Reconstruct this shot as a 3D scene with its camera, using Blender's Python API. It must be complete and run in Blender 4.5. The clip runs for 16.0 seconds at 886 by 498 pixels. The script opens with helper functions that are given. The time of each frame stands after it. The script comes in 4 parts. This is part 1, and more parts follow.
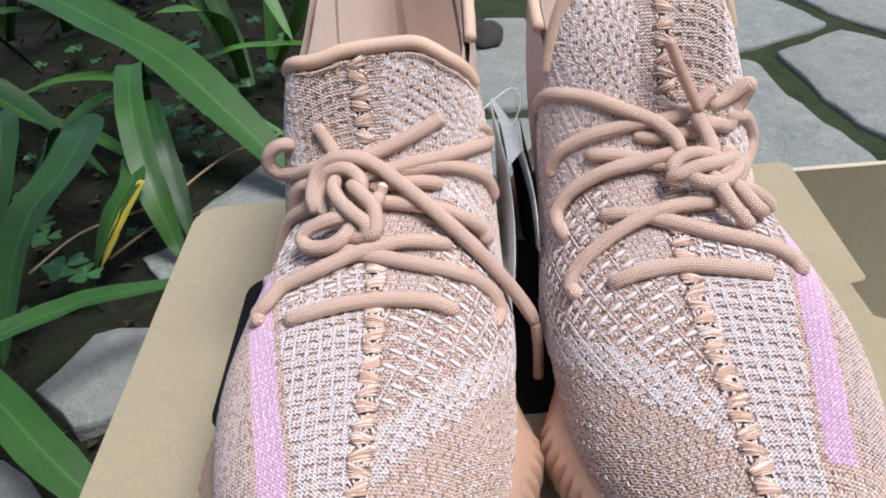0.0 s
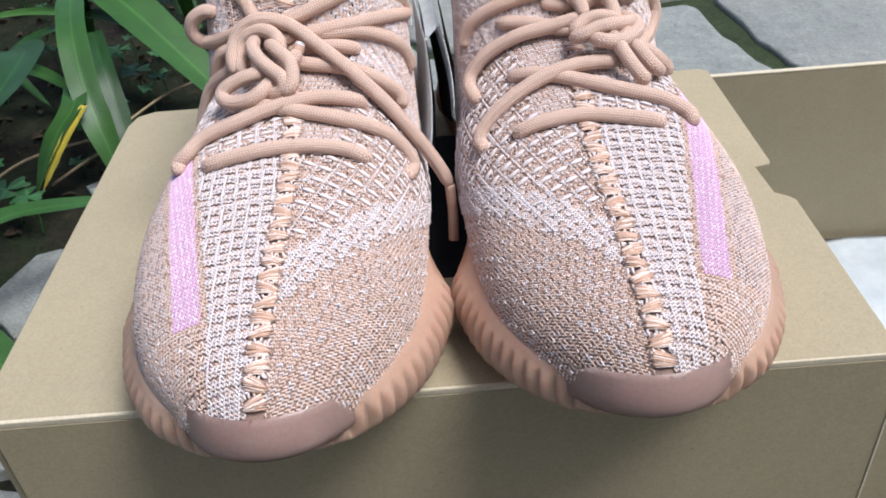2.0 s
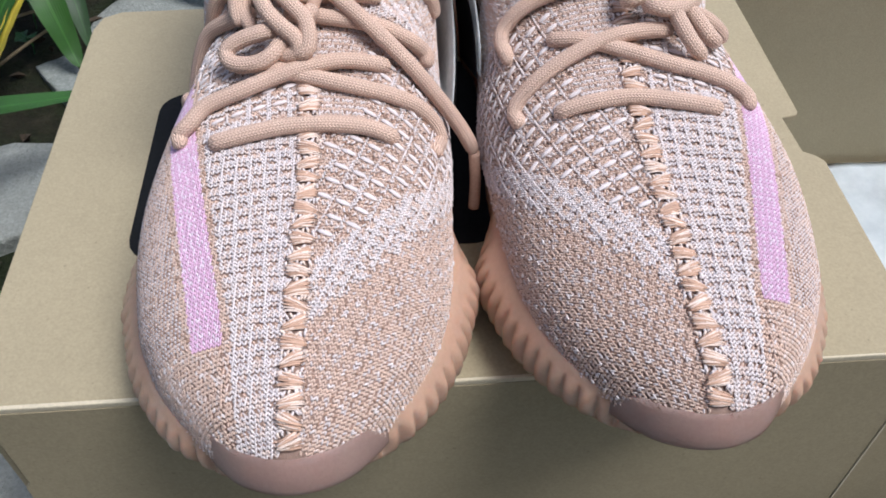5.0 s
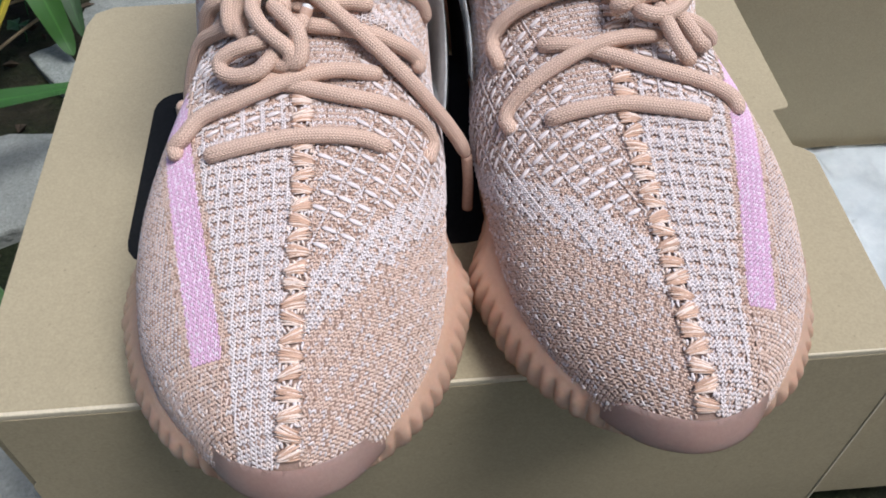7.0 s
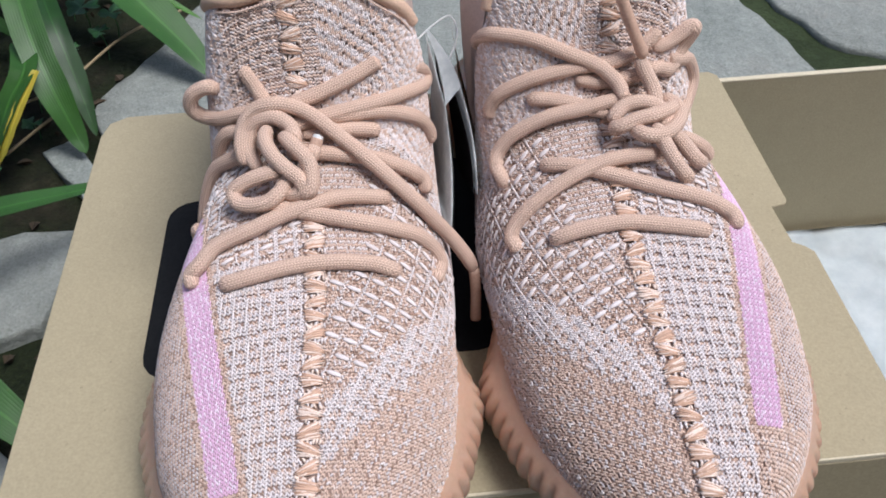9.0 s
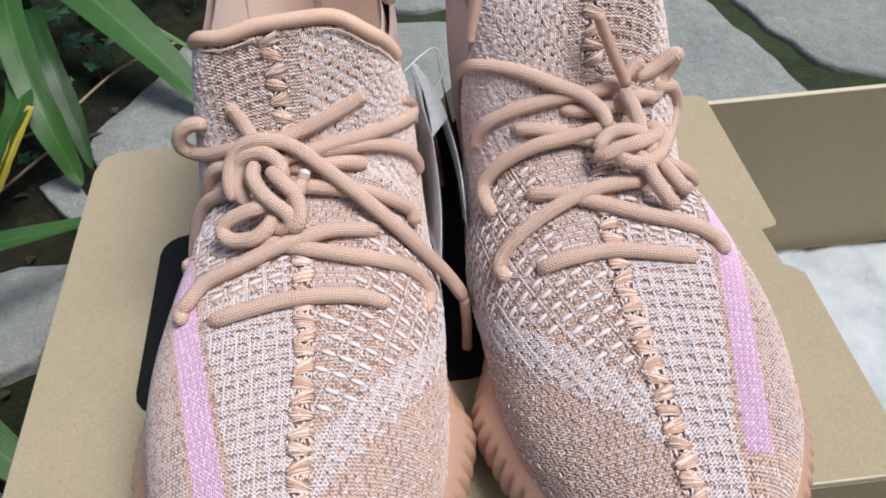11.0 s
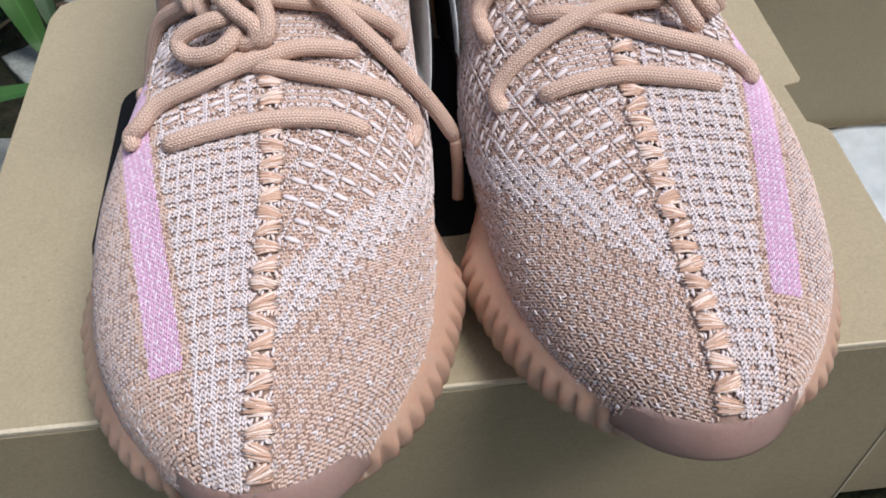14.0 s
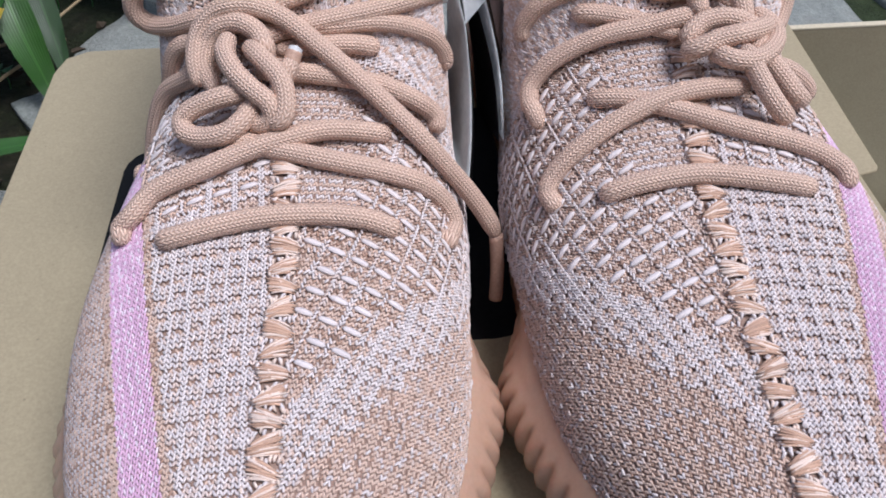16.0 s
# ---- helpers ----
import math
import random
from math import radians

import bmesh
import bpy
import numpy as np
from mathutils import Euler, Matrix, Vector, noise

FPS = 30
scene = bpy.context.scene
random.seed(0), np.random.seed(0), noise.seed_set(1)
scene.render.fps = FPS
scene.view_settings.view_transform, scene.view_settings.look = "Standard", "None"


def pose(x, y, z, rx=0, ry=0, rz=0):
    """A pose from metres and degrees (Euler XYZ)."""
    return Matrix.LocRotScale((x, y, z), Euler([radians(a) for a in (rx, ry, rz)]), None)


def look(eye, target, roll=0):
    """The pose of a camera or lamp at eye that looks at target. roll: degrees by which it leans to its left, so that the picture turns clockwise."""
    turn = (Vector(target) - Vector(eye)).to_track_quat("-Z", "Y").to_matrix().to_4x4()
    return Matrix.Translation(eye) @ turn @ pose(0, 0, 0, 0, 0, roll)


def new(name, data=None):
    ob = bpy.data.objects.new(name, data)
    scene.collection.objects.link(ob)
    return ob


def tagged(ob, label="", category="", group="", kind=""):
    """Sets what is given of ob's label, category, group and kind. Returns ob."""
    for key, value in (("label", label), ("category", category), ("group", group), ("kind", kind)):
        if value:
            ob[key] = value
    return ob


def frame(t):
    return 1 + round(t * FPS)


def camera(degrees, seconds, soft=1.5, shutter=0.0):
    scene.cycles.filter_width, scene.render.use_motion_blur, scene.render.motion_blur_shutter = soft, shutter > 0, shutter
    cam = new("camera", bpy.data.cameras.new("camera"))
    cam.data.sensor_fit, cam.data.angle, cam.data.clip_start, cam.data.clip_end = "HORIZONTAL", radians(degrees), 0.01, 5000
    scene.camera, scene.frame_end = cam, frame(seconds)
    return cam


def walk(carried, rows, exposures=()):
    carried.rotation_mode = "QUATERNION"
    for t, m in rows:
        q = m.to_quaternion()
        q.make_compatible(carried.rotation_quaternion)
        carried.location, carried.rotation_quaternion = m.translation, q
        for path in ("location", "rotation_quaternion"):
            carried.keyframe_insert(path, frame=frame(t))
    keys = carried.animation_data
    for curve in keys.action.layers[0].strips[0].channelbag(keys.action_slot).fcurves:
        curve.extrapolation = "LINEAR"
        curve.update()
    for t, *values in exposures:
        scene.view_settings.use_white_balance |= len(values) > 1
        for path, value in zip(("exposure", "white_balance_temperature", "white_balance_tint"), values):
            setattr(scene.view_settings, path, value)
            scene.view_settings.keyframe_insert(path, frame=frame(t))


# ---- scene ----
cam = camera(54.9, 16.0, 1.85)
PATH = [
    (0, (-0.008, -0.175, 0.378), (-0.093, 1.454, -0.781), -6.1),
    (0.5, (-0.001, -0.204, 0.374), (-0.026, 1.427, -0.783), -4.2),
    (1, (0.003, -0.218, 0.357), (0.023, 1.414, -0.8), -3.6),
    (1.5, (0.004, -0.221, 0.351), (0.024, 1.41, -0.807), -3.8),
    (2, (0.007, -0.216, 0.347), (0.003, 1.391, -0.845), -4.6),
    (2.5, (0.008, -0.209, 0.346), (-0.003, 1.365, -0.888), -4.5),
    (3, (0.003, -0.202, 0.35), (0.031, 1.342, -0.92), -2.5),
    (3.5, (-0.003, -0.19, 0.359), (0.069, 1.319, -0.951), -0.2),
    (4, (-0.012, -0.183, 0.371), (0.089, 1.273, -0.997), 1.3),
    (4.5, (-0.016, -0.174, 0.371), (0.09, 1.225, -1.055), 1.0),
    (4.7, (-0.018, -0.168, 0.371), (0.085, 1.205, -1.079), 0.5),
    (6.8, (-0.018, -0.153, 0.384), (0.081, 1.119, -1.157), -0.6),
    (7, (-0.016, -0.156, 0.384), (0.086, 1.125, -1.148), -0.4),
    (7.5, (-0.015, -0.153, 0.39), (0.095, 1.149, -1.124), 0.5),
    (8, (-0.016, -0.148, 0.392), (0.092, 1.193, -1.087), 0.1),
    (8.5, (-0.015, -0.146, 0.397), (0.088, 1.213, -1.067), -0.9),
    (9, (-0.016, -0.145, 0.403), (0.084, 1.237, -1.04), -2.0),
    (9.5, (-0.016, -0.142, 0.407), (0.084, 1.261, -1.015), -2.5),
    (9.7, (-0.015, -0.139, 0.409), (0.081, 1.265, -1.011), -2.7),
    (11.8, (-0.011, -0.149, 0.397), (0.095, 1.273, -1.005), -3.4),
    (12, (-0.011, -0.15, 0.393), (0.094, 1.254, -1.028), -3.4),
    (12.5, (-0.01, -0.151, 0.387), (0.094, 1.217, -1.068), -3.3),
    (13, (-0.01, -0.152, 0.382), (0.091, 1.195, -1.093), -3.2),
    (13.5, (-0.01, -0.149, 0.371), (0.09, 1.163, -1.135), -2.7),
    (14, (-0.011, -0.142, 0.362), (0.089, 1.143, -1.167), -2.1),
    (14.5, (-0.012, -0.133, 0.356), (0.086, 1.157, -1.169), -1.4),
    (15, (-0.013, -0.121, 0.349), (0.081, 1.194, -1.155), -1.2),
    (15.5, (-0.013, -0.112, 0.346), (0.068, 1.218, -1.146), -1.3),
    (16, (-0.014, -0.102, 0.346), (0.06, 1.26, -1.117), -1.1),
]
walk(cam, [(t, look(eye, target, roll)) for t, eye, target, roll in PATH], [(0, 0.38, 6420, 10), (1.5, 0.52, 6350, 10), (3, 0.48, 6250, 9), (4.5, 0.36, 6300, 9), (8, 0.25, 6350, 9), (9.5, 0.25, 6400, 9), (12, 0.27, 6650, 10), (13.5, 0.23, 6550, 10), (15, 0.17, 6300, 11), (16, 0.09, 6150, 12)])

# ---- light ----
H = 0.125          # top of the cardboard platform
G = -0.008         # ground level
W, D = 0.335, 0.240
world = bpy.data.worlds.new("world")
scene.world = world
world.use_nodes = True
wn = world.node_tree.nodes
sky = wn.new("ShaderNodeTexSky")
sky.sky_type, sky.sun_disc = "NISHITA", False
sky.sun_elevation, sky.sun_rotation = radians(65), radians(118)
sky.air_density, sky.dust_density = 1.0, 3.0
world.node_tree.links.new(sky.outputs[0], wn["Background"].inputs[0])
wn["Background"].inputs[1].default_value = 0.11
sun = new("sun", bpy.data.lights.new("sun", "SUN"))
sun.data.energy, sun.data.angle, sun.data.color = 2.6, radians(24), (0.98, 0.985, 1.0)
sun.matrix_world = look((1.15, -0.62, 2.8), (0, 0, 0))


# ---- materials ----
class Nodes:
    """A small wrapper that makes node trees short to write."""

    def __init__(self, name, rough=0.6, metal=0.0, spec=0.5):
        self.mat = bpy.data.materials.new(name)
        self.mat.use_nodes = True
        self.t = self.mat.node_tree
        self.b = self.t.nodes["Principled BSDF"]
        self.b.inputs["Roughness"].default_value = rough
        self.b.inputs["Metallic"].default_value = metal
        self.b.inputs["Specular IOR Level"].default_value = spec
        self.tc = self.t.nodes.new("ShaderNodeTexCoord")

    def link(self, a, b):
        self.t.links.new(a, b)

    def noise(self, scale, detail=4, rough=0.6, coord="Object", vec=None):
        n = self.t.nodes.new("ShaderNodeTexNoise")
        n.inputs["Scale"].default_value, n.inputs["Detail"].default_value, n.inputs["Roughness"].default_value = scale, detail, rough
        self.link(vec or self.tc.outputs[coord], n.inputs["Vector"])
        return n.outputs["Fac"]

    def voronoi(self, scale, feature="F1", coord="Object"):
        n = self.t.nodes.new("ShaderNodeTexVoronoi")
        n.feature = feature
        n.inputs["Scale"].default_value = scale
        self.link(self.tc.outputs[coord], n.inputs["Vector"])
        return n

    def ramp(self, fac, *stops):
        n = self.t.nodes.new("ShaderNodeValToRGB")
        while len(n.color_ramp.elements) < len(stops):
            n.color_ramp.elements.new(0.5)
        for e, (p, c) in zip(n.color_ramp.elements, stops):
            e.position, e.color = p, (*c, 1) if len(c) == 3 else c
        self.link(fac, n.inputs[0])
        return n.outputs[0]

    def mix(self, fac, a, b, mode="MIX"):
        n = self.t.nodes.new("ShaderNodeMix")
        n.data_type, n.blend_type = "RGBA", mode
        for v, s in ((fac, n.inputs[0]), (a, n.inputs[6]), (b, n.inputs[7])):
            if isinstance(v, (int, float)):
                s.default_value = v
            elif isinstance(v, tuple):
                s.default_value = (*v, 1)
            else:
                self.link(v, s)
        return n.outputs[2]

    def math(self, op, a, b=0.0, clamp=False):
        n = self.t.nodes.new("ShaderNodeMath")
        n.operation, n.use_clamp = op, clamp
        for v, s in ((a, n.inputs[0]), (b, n.inputs[1])):
            if isinstance(v, (int, float)):
                s.default_value = v
            else:
                self.link(v, s)
        return n.outputs[0]

    def xyz(self, coord="UV"):
        n = self.t.nodes.new("ShaderNodeSeparateXYZ")
        self.link(self.tc.outputs[coord], n.inputs[0])
        return n.outputs

    def island(self):
        return self.t.nodes.new("ShaderNodeNewGeometry").outputs["Random Per Island"]

    def obrandom(self):
        return self.t.nodes.new("ShaderNodeObjectInfo").outputs["Random"]

    def color(self, c):
        if isinstance(c, tuple):
            self.b.inputs["Base Color"].default_value = (*c, 1)
        else:
            self.link(c, self.b.inputs["Base Color"])
        return self

    def rough(self, r):
        self.link(r, self.b.inputs["Roughness"])
        return self

    def bump(self, h, dist=0.001, strength=1.0):
        n = self.t.nodes.new("ShaderNodeBump")
        n.inputs["Distance"].default_value, n.inputs["Strength"].default_value = dist, strength
        self.link(h, n.inputs["Height"])
        if self.b.inputs["Normal"].links:
            self.link(self.b.inputs["Normal"].links[0].from_socket, n.inputs["Normal"])
        self.link(n.outputs[0], self.b.inputs["Normal"])
        return self

    def sss(self, w, radius, scale):
        self.b.inputs["Subsurface Weight"].default_value = w
        self.b.inputs["Subsurface Radius"].default_value = radius
        self.b.inputs["Subsurface Scale"].default_value = scale
        return self


def speckled(name, c1, c2, scale, rough=0.6, bump=0.0004, fine=None, spec=0.4):
    m = Nodes(name, rough, spec=spec)
    col = m.ramp(m.noise(scale, 6, 0.65), (0.3, c1), (0.7, c2))
    h = m.noise(fine or scale * 8, 4, 0.7)
    col = m.mix(0.35, col, m.ramp(h, (0.3, tuple(v * 0.6 for v in c1)), (0.7, tuple(min(1, v * 1.3) for v in c2))))
    m.color(col)
    if bump:
        m.bump(h, bump)
    return m.mat


def cardboard_mat(name, c):
    m = Nodes(name, 0.75, spec=0.25)
    a = m.noise(14, 5, 0.6)
    f = m.noise(900, 3, 0.7)
    sp = m.noise(420, 2, 0.5)
    col = m.ramp(a, (0.3, tuple(v * 0.93 for v in c)), (0.7, tuple(v * 1.05 for v in c)))
    col = m.mix(0.16, col, m.ramp(m.noise(130, 4, 0.7), (0.3, tuple(v * 0.75 for v in c)), (0.7, tuple(v * 1.2 for v in c))))
    col = m.mix(0.34, col, m.ramp(f, (0.25, tuple(v * 0.6 for v in c)), (0.75, tuple(min(1, v * 1.35) for v in c))))
    col = m.mix(m.ramp(sp, (0.70, (0, 0, 0)), (0.78, (0.45, 0.45, 0.45))), col, tuple(v * 0.35 for v in c))
    m.color(col).bump(f, 0.00012, 0.6).bump(a, 0.002, 0.25)
    return m.mat


KRAFT = cardboard_mat("kraft_cardboard", (0.375, 0.318, 0.212))
KRAFT_EDGE = cardboard_mat("cut_cardboard_edge", (0.60, 0.53, 0.40))
BLACK_INK = speckled("black_print", (0.008, 0.008, 0.009), (0.014, 0.014, 0.015), 60, 0.6, 0.0001, spec=0.1)
PAPER = speckled("white_tissue_paper", (0.78, 0.85, 0.89), (0.84, 0.90, 0.93), 9, 0.8, 0.0004, 40)


def part(name, bm, material, parent=None, label="", smooth=True):
    """Links a bmesh, or (vertices, faces), as one mesh object under a thing or a part."""
    me = bpy.data.meshes.new(name)
    if isinstance(bm, tuple):
        me.from_pydata(bm[0], [], bm[1])
    else:
        bm.to_mesh(me)
        bm.free()
    for m in material if isinstance(material, (list, tuple)) else [material]:
        me.materials.append(m)
    if smooth:
        me.polygons.foreach_set("use_smooth", [True] * len(me.polygons))
    ob = new(name, me)
    if parent:
        ob.parent = parent
    if label:
        ob["label"] = label
    return ob


def thing(name, m, label, category, group="", kind=""):
    ob = new(name)
    ob.empty_display_size = 0.02
    ob.matrix_world = m
    return tagged(ob, label, category, group, kind)


def slab(x0, x1, y0, y1, z0, z1, bevel=0.0008):
    bm = bmesh.new()
    bmesh.ops.create_cube(bm, size=1)
    for v in bm.verts:
        v.co = Vector(((x0 + x1) / 2 + v.co.x * (x1 - x0), (y0 + y1) / 2 + v.co.y * (y1 - y0), (z0 + z1) / 2 + v.co.z * (z1 - z0)))
    if bevel:
        bmesh.ops.bevel(bm, geom=bm.edges[:], offset=bevel, segments=2, affect="EDGES", profile=0.5)
    return bm


def prism(outline, z0, z1, bevel=0.0):
    """An upright prism over an outline of (x, y)."""
    bm = bmesh.new()
    f = bm.faces.new([bm.verts.new((x, y, z0)) for x, y in outline])
    f.normal_update()
    if f.normal.z > 0:
        f.normal_flip()
    r = bmesh.ops.extrude_face_region(bm, geom=[f])
    tops = [v for v in r["geom"] if isinstance(v, bmesh.types.BMVert)]
    for v in tops:
        v.co.z = z1
    bm.normal_update()
    if bevel:
        edges = [e for e in bm.edges if all(abs(v.co.z - z1) < 1e-6 for v in e.verts)]
        bmesh.ops.bevel(bm, geom=edges, offset=bevel, segments=2, affect="EDGES", profile=0.5)
    return bm


def spline(points, per=8, closed=False):
    """Points on a smooth line through control points (Catmull-Rom)."""
    p = np.array(points, float)
    n = len(p)
    out = []
    for i in range(n if closed else n - 1):
        if closed:
            a, b, c, d = p[(i - 1) % n], p[i], p[(i + 1) % n], p[(i + 2) % n]
        else:
            a, b, c, d = p[max(i - 1, 0)], p[i], p[i + 1], p[min(i + 2, n - 1)]
        for t in np.arange(per) / per:
            out.append(0.5 * (2 * b + (c - a) * t + (2 * a - 5 * b + 4 * c - d) * t * t + (3 * b - a - 3 * c + d) * t**3))
    if not closed:
        out.append(p[-1])
    return np.array(out)


def sweep(name, path, radius, material, parent=None, sides=10, flat=1.0, closed=False, label="", ends=True):
    """A tube along a path; radius is a number or one for each point; its UV holds metres along and turns round."""
    path = np.array(path, float)
    n = len(path)
    rad = np.full(n, radius) if np.isscalar(radius) else np.asarray(radius)
    tan = np.roll(path, -1, 0) - np.roll(path, 1, 0) if closed else np.gradient(path, axis=0)
    tan /= np.linalg.norm(tan, axis=1)[:, None] + 1e-12
    up = np.array([0.0, 0.0, 1.0]) if abs(tan[0][2]) < 0.9 else np.array([1.0, 0, 0])
    verts, along = [], np.r_[0, np.cumsum(np.linalg.norm(np.diff(path, axis=0), axis=1))]
    for i in range(n):
        side = np.cross(tan[i], up)
        side /= np.linalg.norm(side) + 1e-12
        up = np.cross(side, tan[i])
        for k in range(sides):
            a = 2 * math.pi * k / sides
            verts.append(path[i] + rad[i] * (math.cos(a) * side + flat * math.sin(a) * up))
    faces, uvs = [], []
    for i in range(n if closed else n - 1):
        j = (i + 1) % n
        for k in range(sides):
            l = (k + 1) % sides
            faces.append((i * sides + k, i * sides + l, j * sides + l, j * sides + k))
            ua, ub = along[i], along[i + 1] if i + 1 < n else along[i] + np.linalg.norm(path[0] - path[-1])
            uvs += [(ua, k / sides), (ua, (k + 1) / sides), (ub, (k + 1) / sides), (ub, k / sides)]
    if ends and not closed:
        for first, i in ((True, 0), (False, n - 1)):
            c = len(verts)
            verts.append(path[i] + (-1 if first else 1) * tan[i] * rad[i] * 0.35)
            for k in range(sides):
                l = (k + 1) % sides
                faces.append((c, i * sides + l, i * sides + k) if first else (c, i * sides + k, i * sides + l))
                uvs += [(along[i], 0.5)] * 3
    ob = part(name, ([tuple(v) for v in verts], faces), material, parent, label)
    layer = ob.data.uv_layers.new(name="UVMap")
    layer.data.foreach_set("uv", np.array(uvs, float).ravel())
    return ob


# ---- ground, stones, garden bed ----
def soil_mat():
    m = Nodes("dark_garden_soil", 0.9, spec=0.2)
    a, b, c = m.noise(9, 6), m.noise(60, 6, 0.7), m.noise(260, 4, 0.7)
    col = m.ramp(b, (0.32, (0.006, 0.005, 0.004)), (0.55, (0.024, 0.019, 0.013)), (0.75, (0.06, 0.05, 0.036)))
    moss = m.ramp(c, (0.3, (0.007, 0.011, 0.004)), (0.7, (0.024, 0.034, 0.013)))
    col = m.mix(m.ramp(a, (0.36, (0, 0, 0)), (0.52, (0.9, 0.9, 0.9))), col, moss)
    m.color(col).bump(b, 0.008).bump(c, 0.002)
    return m.mat


def stone_mat():
    m = Nodes("grey_flagstone", 0.8, spec=0.2)
    a, b, c = m.noise(11, 6, 0.6), m.noise(70, 6, 0.7), m.noise(420, 4, 0.7)
    col = m.ramp(a, (0.3, (0.215, 0.255, 0.235)), (0.58, (0.32, 0.35, 0.325)), (0.75, (0.40, 0.38, 0.34)))
    col = m.mix(0.5, col, m.ramp(b, (0.3, (0.12, 0.145, 0.13)), (0.55, (0.28, 0.31, 0.288)), (0.75, (0.50, 0.53, 0.49))))
    col = m.mix(0.3, col, m.ramp(c, (0.35, (0.1, 0.1, 0.1)), (0.7, (0.45, 0.45, 0.44))))
    col = m.mix(m.math("MULTIPLY", m.obrandom(), 0.35), col, (0.26, 0.235, 0.21))
    m.color(col).bump(b, 0.004).bump(c, 0.001)
    return m.mat


SOIL, STONE = soil_mat(), stone_mat()
MOSS = speckled("mossy_joint_soil", (0.016, 0.025, 0.011), (0.048, 0.066, 0.030), 40, 0.9, 0.002, 300, 0.2)


def ground_height(x, y):
    h = G - 0.016 + 0.010 * noise.noise((x * 9, y * 9, 0)) + 0.004 * noise.noise((x * 31, y * 31, 2))
    if x < -0.2 or y > 0.75:
        h += 0.014 * (0.6 + noise.noise((x * 5, y * 5, 4)))
    if x > -0.12 and y > 0.28:
        h = G - 0.0055 + 0.003 * noise.noise((x * 23, y * 23, 0))
    return h if not (-0.2 < x < 0.6 and -0.05 < y < 0.3) else min(h, G - 0.006)


bm = bmesh.new()
xs = [-60, -15, -4, -2] + [-1.2 + 0.02 * i for i in range(141)] + [2.2, 5, 15, 60]
ys = [-60, -15, -4, -1.2] + [-0.6 + 0.02 * i for i in range(136)] + [2.7, 5, 15, 60]
grid = [[bm.verts.new((x, y, ground_height(x, y) if abs(x) < 2 and -1 < y < 2.4 else G - 0.014)) for x in xs] for y in ys]
for j in range(len(ys) - 1):
    for i in range(len(xs) - 1):
        f = bm.faces.new((grid[j][i], grid[j][i + 1], grid[j + 1][i + 1], grid[j + 1][i]))
        f.material_index = int(-0.10 < xs[i] < 1.1 and 0.28 < ys[j] < 1.4)
ground = tagged(part("ground", bm, [SOIL, MOSS]), "dark mossy garden soil between the flagstones", "ground", kind="structure")


def flagstone(corners, seed, top=G):
    """An uneven slab with a wavering outline, from a few corners."""
    rng = random.Random(seed)
    c = np.mean(corners, 0)
    ring = []
    n = len(corners)
    for i in range(n):
        a, b = np.array(corners[i]), np.array(corners[(i + 1) % n])
        steps = max(3, int(np.linalg.norm(b - a) / 0.018))
        for k in range(steps):
            t = k / steps
            p = a + (b - a) * t
            pull = 0.03 if k == 0 else 0.0
            p = p + (c - p) * pull * 0.35
            d = (b - a) / (np.linalg.norm(b - a) + 1e-9)
            p = p + np.array((-d[1], d[0])) * 0.006 * (noise.noise((p[0] * 25, p[1] * 25, seed)) + rng.uniform(-0.25, 0.25))
            ring.append(p)
    bm = bmesh.new()
    levels = [(1.0, top - 0.03), (1.0, top - 0.004), (0.994, top - 0.001), (0.975, top), (0.7, top + 0.0005), (0.35, top)]
    rows = []
    for s, z in levels:
        rows.append([bm.verts.new((*(c + (p - c) * s), z + (0.0022 * noise.noise((*(c + (p - c) * s) * 16, seed)) if s < 1 else 0))) for p in ring])
    for r0, r1 in zip(rows, rows[1:]):
        for k in range(len(ring)):
            l = (k + 1) % len(ring)
            bm.faces.new((r0[k], r0[l], r1[l], r1[k]))
    mid = bm.verts.new((*c, top))
    for k in range(len(ring)):
        bm.faces.new((rows[-1][k], rows[-1][(k + 1) % len(ring)], mid))
    bmesh.ops.recalc_face_normals(bm, faces=bm.faces[:])
    return part("flagstone", bm, STONE, ground)


